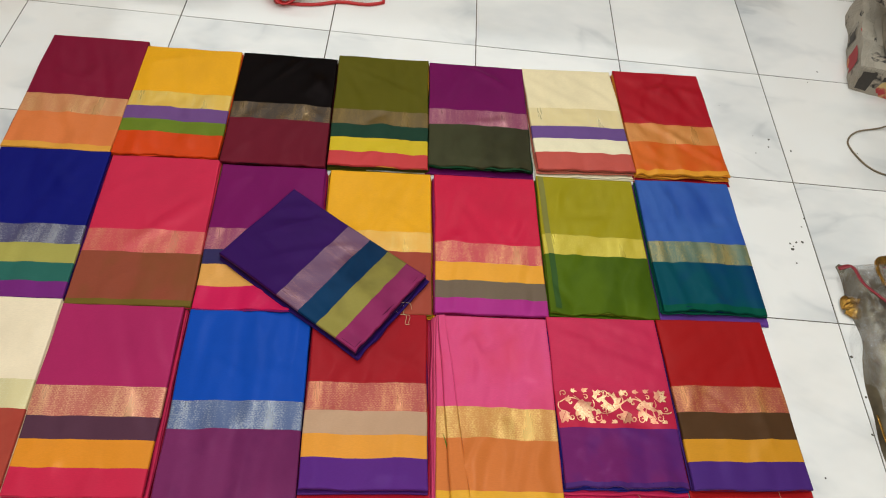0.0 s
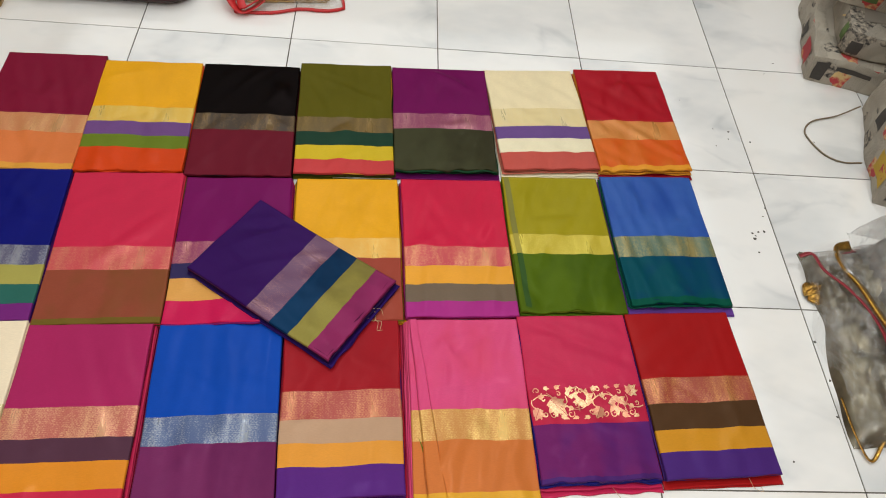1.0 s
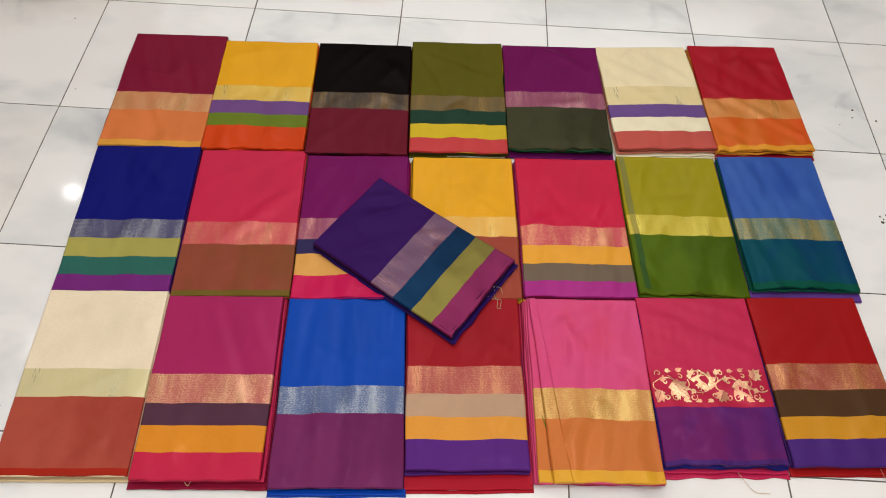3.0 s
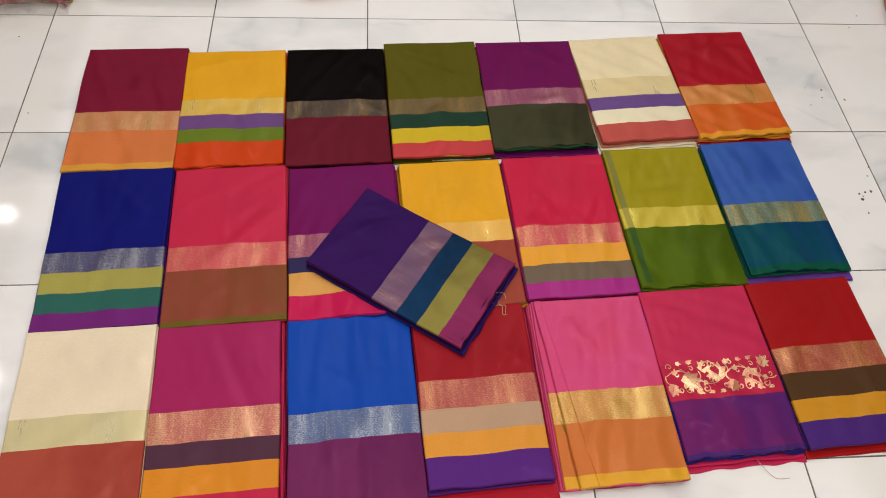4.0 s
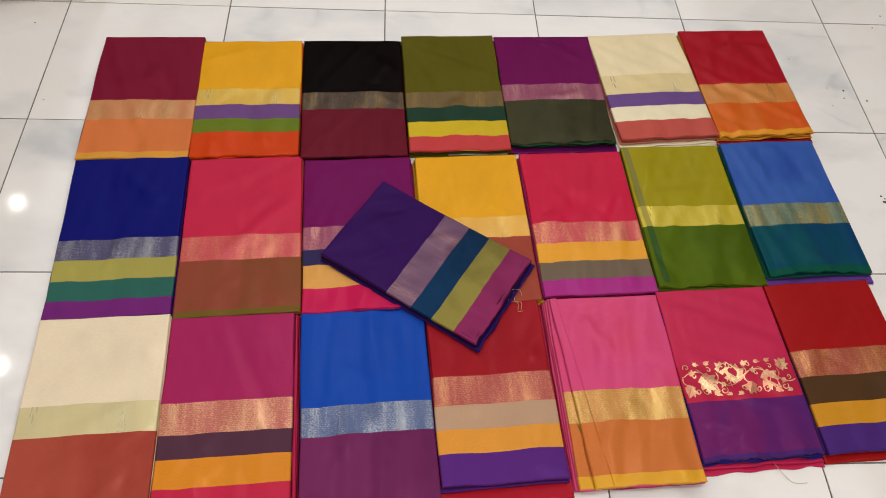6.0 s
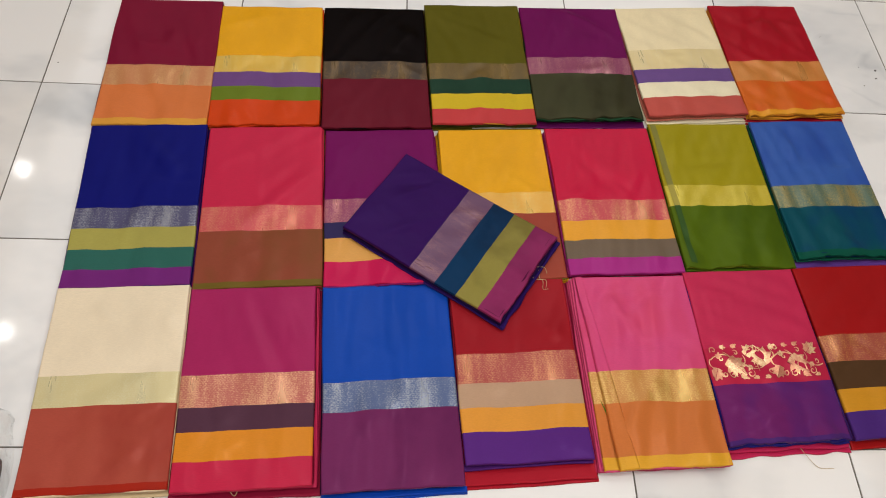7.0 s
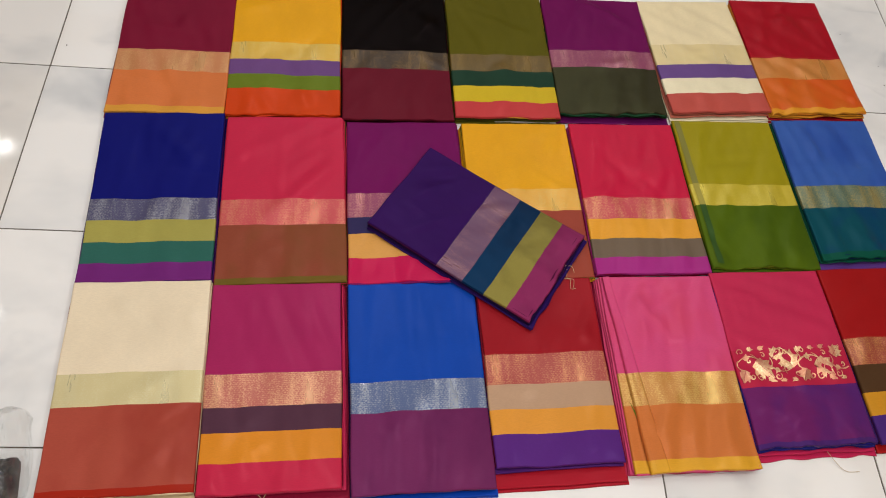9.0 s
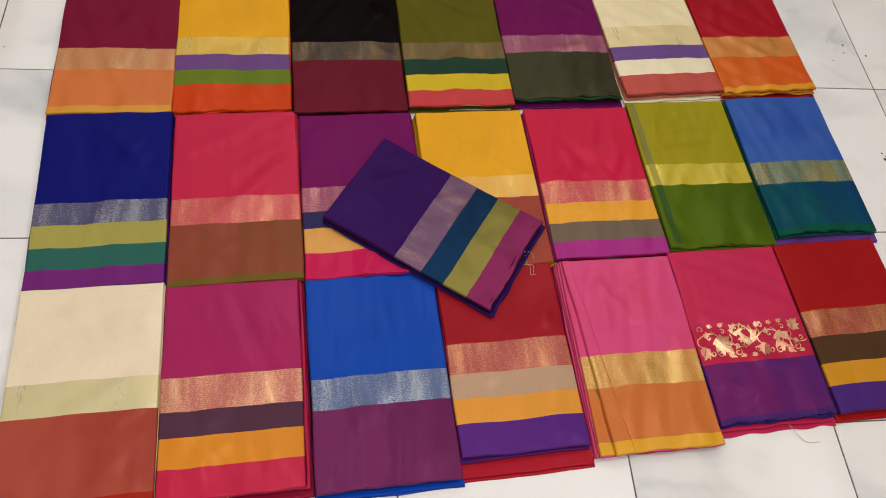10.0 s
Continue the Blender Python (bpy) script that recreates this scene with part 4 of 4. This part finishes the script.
# unseen upper parcels, added to make the piles' reflection in the tiles taller
for x, y, z, w, l, h, turn, k in ((2.33, 0.05, 0.240, 0.28, 0.24, 0.08, -12, 1), (2.37, 0.03, 0.3235, 0.26, 0.26, 0.09, -20, 0), (2.36, -0.42, 0.217, 0.27, 0.30, 0.10, -18, 0), (2.38, -0.40, 0.3205, 0.26, 0.28, 0.08, -10, 1)):
    packet("unseen newspaper parcel added high on a pile of parcels", x, y, z, w, l, h, turn, PAPERS[k], [("front", 0.03, 0.02, 0.08, 0.012, BLACK_INK), ("left", 0.05, 0.02, 0.05, 0.03, BLACK_INK)], round(z * 100))

loop = smooth_path([(2.36, -0.158, 0.03), (2.297, -0.176, 0.006), (2.225, -0.198, 0.004), (2.190, -0.232, 0.003), (2.188, -0.268, 0.003),
                    (2.214, -0.322, 0.003), (2.255, -0.346, 0.003), (2.31, -0.345, 0.003)], 8)
tagged(part("packing_string", tube(loop, 0.0023), STRING), "loop of brown jute packing string on the tiles", "string")


# ---- garments in clear plastic bags ----
def garment(label, x, y, z, w, l, h, turn, cloth_mat, trim_mat, seed):
    """A folded heavy garment: soft layered folds with a braided border along two sides."""
    thing = root("folded_garment", pose(x, y, z, 0, 0, turn), label, "folded garment", "bagged garments")
    n = max(2, round(h / 0.022))
    for i in range(n):
        r = random.Random(seed * 10 + i)
        fold(thing, w - r.uniform(0, 0.02), l - r.uniform(0, 0.02), h * i / n, h * (i + 1) / n - 0.001, cloth_mat, seed * 10 + i, (r.uniform(-0.008, 0.008), r.uniform(-0.008, 0.008), r.uniform(-2, 2)))
    for i in range(1, 2 * n):
        r = random.Random(seed * 31 + i)
        line = [(-w / 2 + 0.01 + (w - 0.02) * k / 20, -l / 2 - 0.004 + 0.004 * noise.noise(Vector((k * 0.5, i * 3.1, seed))), h * i / (2 * n) + 0.004 * noise.noise(Vector((k * 0.35, i * 1.7, seed + 4.0)))) for k in range(21)]
        part("gilt_edge", ribbon(line, r.uniform(0.006, 0.011), 0.0016, r.uniform(20, 70)), GILT if i % 2 else trim_mat, thing)
    for side, pts in enumerate(([(-w / 2 + 0.02, -l / 2 + 0.01, h + 0.002), (-w / 2 + 0.03, 0, h + 0.004), (-w / 2 + 0.035, l / 2 - 0.03, h + 0.003), (-w / 2 + 0.10, l / 2 - 0.012, h + 0.002), (w / 2 - 0.02, l / 2 - 0.02, h + 0.003)],
                                [(-w / 2 + 0.10, -l / 2 + 0.01, h + 0.002), (-w / 2 + 0.10, 0, h + 0.004), (-w / 2 + 0.13, l / 2 - 0.09, h + 0.004), (w / 2 - 0.02, l / 2 - 0.10, h + 0.003)])):
        part("braid_trim", tube(smooth_path(pts, 8), 0.011 - 0.004 * side, 7), trim_mat, thing, "gilt braid border")
    return thing


def crumpled(label, x, y, z, w, l, h, turn, mat, seed):
    """A heap of soft brocade pressed into its bag: rounded, with creases that are shallower in a tall heap."""
    loose = min(1.0, 0.12 / h)
    off = Vector((seed * 1.9, seed * 2.7, 1.0))
    n = 44

    def spot(s, t, low=False):
        a, b = 2 * s - 1, 2 * t - 1
        puff = ((1 - abs(a) ** 4) * (1 - abs(b) ** 4)) ** 0.6
        q = Vector((a * 2.4, b * 2.4, 0)) + off
        crease = abs(noise.noise(q * 1.6)) + 0.6 * abs(noise.noise(q * 3.7)) + 0.3 * abs(noise.noise(q * 8.0))
        out = 1 + 0.10 * noise.noise(q * 0.9)
        return Vector((a * w / 2 * out, b * l / 2 * out, h * puff * (0.72 - 0.14 * loose + (0.30 + 0.40 * loose) * crease)))

    thing = part("crumpled_garment", skin([[spot(i / n, j / n) for i in range(n + 1)] for j in range(n + 1)], close=False, cap=False), mat)
    thing.matrix_world = pose(x, y, z, 0, 0, turn)
    return tagged(thing, label, "garment", "bagged garments")


def plastic_bag(label, x, y, z, w, l, h, turn, piping, seed, crumple=1.0, seam=(0, 48), cord=0.0045):
    """A clear film cover puffed over its contents, with a piped seam round the foot."""
    thing = root("plastic_bag", pose(x, y, z, 0, 0, turn), label, "plastic bag", "bagged garments")
    off = Vector((seed * 3.3, seed * 1.1, 0))
    n = 64

    def spot(s, t):
        a, b = 2 * s - 1, 2 * t - 1
        puff = ((1 - abs(a) ** 5) * (1 - abs(b) ** 5)) ** 0.5
        q = Vector((a * 2.2, b * 2.2, 0)) + off
        ridge = abs(noise.noise(q * 1.5)) + 0.5 * abs(noise.noise(q * 4.0 + Vector((3, 1, 0)))) + 0.22 * abs(noise.noise(q * 9.0))
        out = 1 + 0.13 * crumple * noise.noise(q * 0.8 + Vector((7, 7, 7)))
        return Vector((a * w / 2 * out, b * l / 2 * out, 0.003 + h * puff * (0.86 + 0.28 * crumple * ridge)))

    bm = skin([[spot(i / n, j / n) for i in range(n + 1)] for j in range(n + 1)], close=False, cap=False)
    part("film", bm, FILM, thing, "crinkled clear film").visible_shadow = False
    rim = [spot(k / 12, 0) for k in range(12)] + [spot(1, k / 12) for k in range(12)] + [spot(1 - k / 12, 1) for k in range(12)] + [spot(0, 1 - k / 12) for k in range(13)]
    if piping:
        part("piping", tube([p + Vector((0, 0, 0.002)) for p in rim[seam[0]:seam[1] + 1]], cord), piping, thing, "coloured piped seam")
    return thing


lower = crumpled("olive-grey brocade garment with maroon seam, bagged on the tiles", 2.225, -0.885, 0.0, 0.40, 0.47, 0.062, -3.0, OLIVE_BROCADE, 5)
crumpled("silver-grey brocade garment, on another bagged garment", 2.345, -0.835, 0.02, 0.40, 0.34, 0.19, -8.0, SILVERY, 6)
# unseen heap, added so the glossy tiles reflect something tall and tan
crumpled("unseen tall heap of beige garments, added for its floor reflection", 2.64, -0.80, 0.0, 0.48, 0.64, 0.44, -6.0, BEIGE, 26)
plastic_bag("crinkled clear plastic bag with maroon piping over grey garments", 2.235, -0.885, 0.0, 0.44, 0.50, 0.088, -3.0, DARK_PIPING, 3, 1.3, (24, 34))
plastic_bag("puffed clear plastic bag over a silver garment", 2.345, -0.835, 0.045, 0.45, 0.37, 0.25, -8.0, None, 21, 1.2)
for name, pts, r, mat, label in (("gilt_braid", [(2.135, -0.655, 0.050), (2.098, -0.672, 0.055), (2.082, -0.730, 0.072), (2.092, -0.790, 0.086), (2.102, -0.866, 0.094), (2.122, -0.950, 0.098), (2.165, -1.040, 0.094)], 0.0095, GILT, "thick gilt braid edging lying over a bagged garment"),
                                 ("maroon_seam", [(2.004, -0.690, 0.05), (2.030, -0.690, 0.06), (2.040, -0.735, 0.064), (2.070, -0.790, 0.076), (2.090, -0.860, 0.088), (2.092, -0.930, 0.094), (2.080, -0.985, 0.092), (2.12, -1.03, 0.092), (2.18, -1.05, 0.09)], 0.0050, DARK_PIPING, "maroon fabric seam of a plastic bag"),
                                 ("gilt_edging", [(2.005, -1.017, 0.02), (2.013, -1.094, 0.012), (2.030, -1.141, 0.006), (2.066, -1.104, 0.014), (2.12, -1.05, 0.03)], 0.003, GILT, "gilt garment edge showing at a bag corner")):
    away = lower.matrix_world.inverted()
    part(name, ribbon([away @ p for p in smooth_path(pts, 8)], 2.6 * r, 0.7 * r, 28.0), mat, lower, label)
def foil(length, width, seed):
    """A pinched tip of gilt tissue: ribbed, cupped, thick at its rim."""
    rings = []
    for i in range(25):
        f = i / 24
        half = width / 2 * math.sin(math.pi * min(0.98, 0.06 + 0.94 * f)) ** 0.7
        ring = []
        for k in range(29):
            g = 2 * k / 28 - 1
            rib = 0.003 * abs(noise.noise(Vector((g * 5, f * 1.4, seed)))) + 0.0015 * noise.noise(Vector((g * 14, f * 4, seed)))
            ring.append(Vector((-length * f, half * g, 0.006 + 0.020 * (1 - g * g) * (1 - 0.6 * f) + 3 * rib)))
        rings.append(ring)
    return skin(rings, close=False, cap=False)


bm = foil(0.052, 0.066, 4.0)
bm.transform(away @ pose(2.062, -0.752, 0.0, 0, 0, 24))
part("foil_tip", bm, GILT, lower, "crumpled gilt tissue tip")

# far row: lacquered tray with bagged goods, and bags on either side
tray = root("serving_tray", pose(0.290, 0.288, 0.0), "glossy dark maroon lacquered tray with rounded corners", "tray")


def rounded(w, l, r, z):
    pts = []
    for cx, cy, a0 in ((w / 2 - r, l / 2 - r, 0), (-w / 2 + r, l / 2 - r, 90), (-w / 2 + r, -l / 2 + r, 180), (w / 2 - r, -l / 2 + r, 270)):
        for k in range(10):
            a = radians(a0 + 10 * k)
            pts.append(Vector((cx + r * math.cos(a), cy + r * math.sin(a), z)))
    return pts


part("body", skin([rounded(0.42, 0.34, 0.06, 0.0), rounded(0.45, 0.37, 0.07, 0.006), rounded(0.475, 0.40, 0.08, 0.022), rounded(0.48, 0.405, 0.08, 0.036), rounded(0.476, 0.40, 0.08, 0.042),
                   rounded(0.462, 0.386, 0.075, 0.042), rounded(0.45, 0.37, 0.07, 0.03), rounded(0.43, 0.35, 0.06, 0.016)]), LACQUER, tray)
garment("gold brocade garment lying in the maroon tray", 0.290, 0.302, 0.018, 0.40, 0.34, 0.06, 0.0, FOIL, GILT, 8)
plastic_bag("clear plastic cover over gold garment in the tray", 0.290, 0.302, 0.034, 0.415, 0.345, 0.062, 0.0, None, 9)

garment("gold tissue garments stacked beside the tray", -0.175, 0.185, 0.0, 0.42, 0.30, 0.085, 3.0, FOIL, GILT, 11)
plastic_bag("clear plastic bag with maroon strap over gold garments", -0.215, 0.17, 0.0, 0.46, 0.38, 0.110, 5.0, None, 12, 1.3)
strap = smooth_path([(-0.30, 0.055, 0.03), (-0.16, 0.004, 0.03), (-0.10, 0.018, 0.03), (-0.03, 0.030, 0.030), (0.01, 0.033, 0.018), (0.028, 0.028, 0.009)], 8)
tagged(part("maroon_strap", tube(strap, 0.007), DARK_PIPING), "maroon piped strap end of a plastic bag", "strap")
garment("gold tissue garment in a red-piped bag", 0.760, 0.272, 0.0, 0.25, 0.25, 0.055, 8.0, FOIL, GILT, 14)
plastic_bag("clear plastic bag with bright red piping on the tiles", 0.757, 0.272, 0.0, 0.30, 0.32, 0.072, 10.0, PIPING, 15, 0.7, (0, 48), 0.0048)
red_strap = root("red_strap", pose(0.016, -0.004, 0.0), "folded bright red fabric strap of a plastic bag", "strap")
for pts, wide, lean in (([(0.575, 0.20, 0.050), (0.592, 0.150, 0.044), (0.612, 0.108, 0.030), (0.640, 0.086, 0.012), (0.668, 0.098, 0.016), (0.700, 0.122, 0.030)], 0.026, 25.0),
                        ([(0.640, 0.210, 0.062), (0.632, 0.160, 0.054), (0.636, 0.118, 0.036), (0.646, 0.092, 0.020)], 0.022, -15.0),
                        ([(0.648, 0.092, 0.020), (0.690, 0.112, 0.040), (0.735, 0.150, 0.058), (0.770, 0.190, 0.066)], 0.018, 35.0)):
    part("strap_fold", ribbon(smooth_path(pts, 8), wide, 0.004, lean), PIPING, red_strap)

# near corner: bag with a dark thing inside
crumpled("dark crumpled garment in a clear bag on the tiles", 0.138, -1.275, 0.0, 0.040, 0.11, 0.045, 8.0, plain("charcoal_cloth", 44, 46, 50, 0.7, 0, 200, 0.2), 17)
plastic_bag("crumpled clear plastic bag on the tiles beside a saree", 0.098, -1.262, 0.0, 0.135, 0.23, 0.07, 4.0, None, 18, 1.6)


# ---- dried paint spots on the tiles ----
def spot_mesh(seed):
    r = random.Random(seed)
    ring = lambda k, z: [Vector((k * (1 + 0.25 * math.sin(3 * a + seed)) * math.cos(a), k * (1 + 0.2 * math.sin(2 * a)) * math.sin(a), z)) for a in [6.2832 * i / 12 for i in range(12)]]
    return skin([ring(1, 0), ring(0.9, 0.12), ring(0.5, 0.2)])


SPOTS = [(1.970, -0.257, 4), (1.963, -0.284, 3.5), (2.021, -0.291, 4.5), (1.944, -0.593, 4), (1.946, -0.609, 6), (1.960, -0.588, 4), (1.975, -0.586, 5), (1.950, -0.600, 3),
         (1.945, -0.648, 3.5), (1.924, -0.310, 2.5), (1.929, -0.249, 2), (2.180, 0.036, 3.5), (2.139, -0.013, 3), (1.875, -1.143, 3), (0.020, -0.340, 2.5), (-0.066, -0.082, 3),
         (1.859, -0.146, 2), (1.998, -0.514, 4), (2.203, -0.277, 3), (1.985, -0.54, 3), (2.005, -0.88, 5), (2.008, -0.97, 4), (1.996, -1.05, 4), (2.012, -1.09, 3)]
spot = part("paint_spot", spot_mesh(1), SPOT)
spot.matrix_world = pose(SPOTS[0][0], SPOTS[0][1], 0.0002) @ Matrix.Scale(SPOTS[0][2] / 1300, 4)
tagged(spot, "small dark dried paint spot on a floor tile", "spot", "paint spots")
for i, (x, y, size) in enumerate(SPOTS[1:]):
    other = copy_thing(spot, pose(0, 0, 0))
    other.matrix_world = pose(x, y, 0.0002, 0, 0, 47 * i) @ Matrix.Scale(size / 1500, 4)

# ---- tiled floor ----
floor = part("floor", boxed(X0 - 0.15, Y0 - 0.15, -0.06, X1 + 0.15, Y1 + 0.15, -0.0013), GROUT, smooth=False)
tagged(floor, "glossy white marble-look square floor tiles with dark joints", "floor", kind="structure")
JOINT = 0.0030


def tile_rings(x, y, tilt_x=0.0, tilt_y=0.0):
    h = 0.2 - JOINT / 2
    def ring(k, z):
        return [Vector((x + sx * k, y + sy * k, z + sx * k * tilt_x + sy * k * tilt_y)) for sx, sy in ((-1, -1), (1, -1), (1, 1), (-1, 1))]
    return [ring(h, -0.012), ring(h, 0.0)]


near_tile = skin(tile_rings(0, 0))
tile_mesh = None
rest = bmesh.new()
rnd = random.Random(5)
for i in range(-6, 12):
    for j in range(-11, 12):
        x, y = 0.2 + 0.4 * i, -0.2 - 0.4 * j
        if x < X0 - 0.1 or x > X1 + 0.1 or y < Y0 - 0.1 or y > Y1 + 0.1:
            continue
        if -4 <= i <= 9 and -6 <= j <= 6:
            if tile_mesh is None:
                first_tile = part("tile", near_tile, TILE, floor, smooth=False)
                tile_mesh = first_tile.data
                ob = first_tile
            else:
                ob = new("tile", tile_mesh)
                ob.parent = floor
            tilt = [max(-0.09, min(0.09, rnd.gauss(0, 0.06))) for k in range(2)]
            ob.matrix_local = pose(x, y, 0, tilt[0], tilt[1], 180 * rnd.randrange(2))
        else:
            made_rings = [[rest.verts.new(p) for p in ring] for ring in tile_rings(x, y)]
            for a, b in zip(made_rings, made_rings[1:]):
                for k in range(4):
                    rest.faces.new((a[k], a[(k + 1) % 4], b[(k + 1) % 4], b[k]))
            rest.faces.new(made_rings[-1])
tagged(part("far_tiles", rest, TILE, floor, smooth=False), kind="stuff")
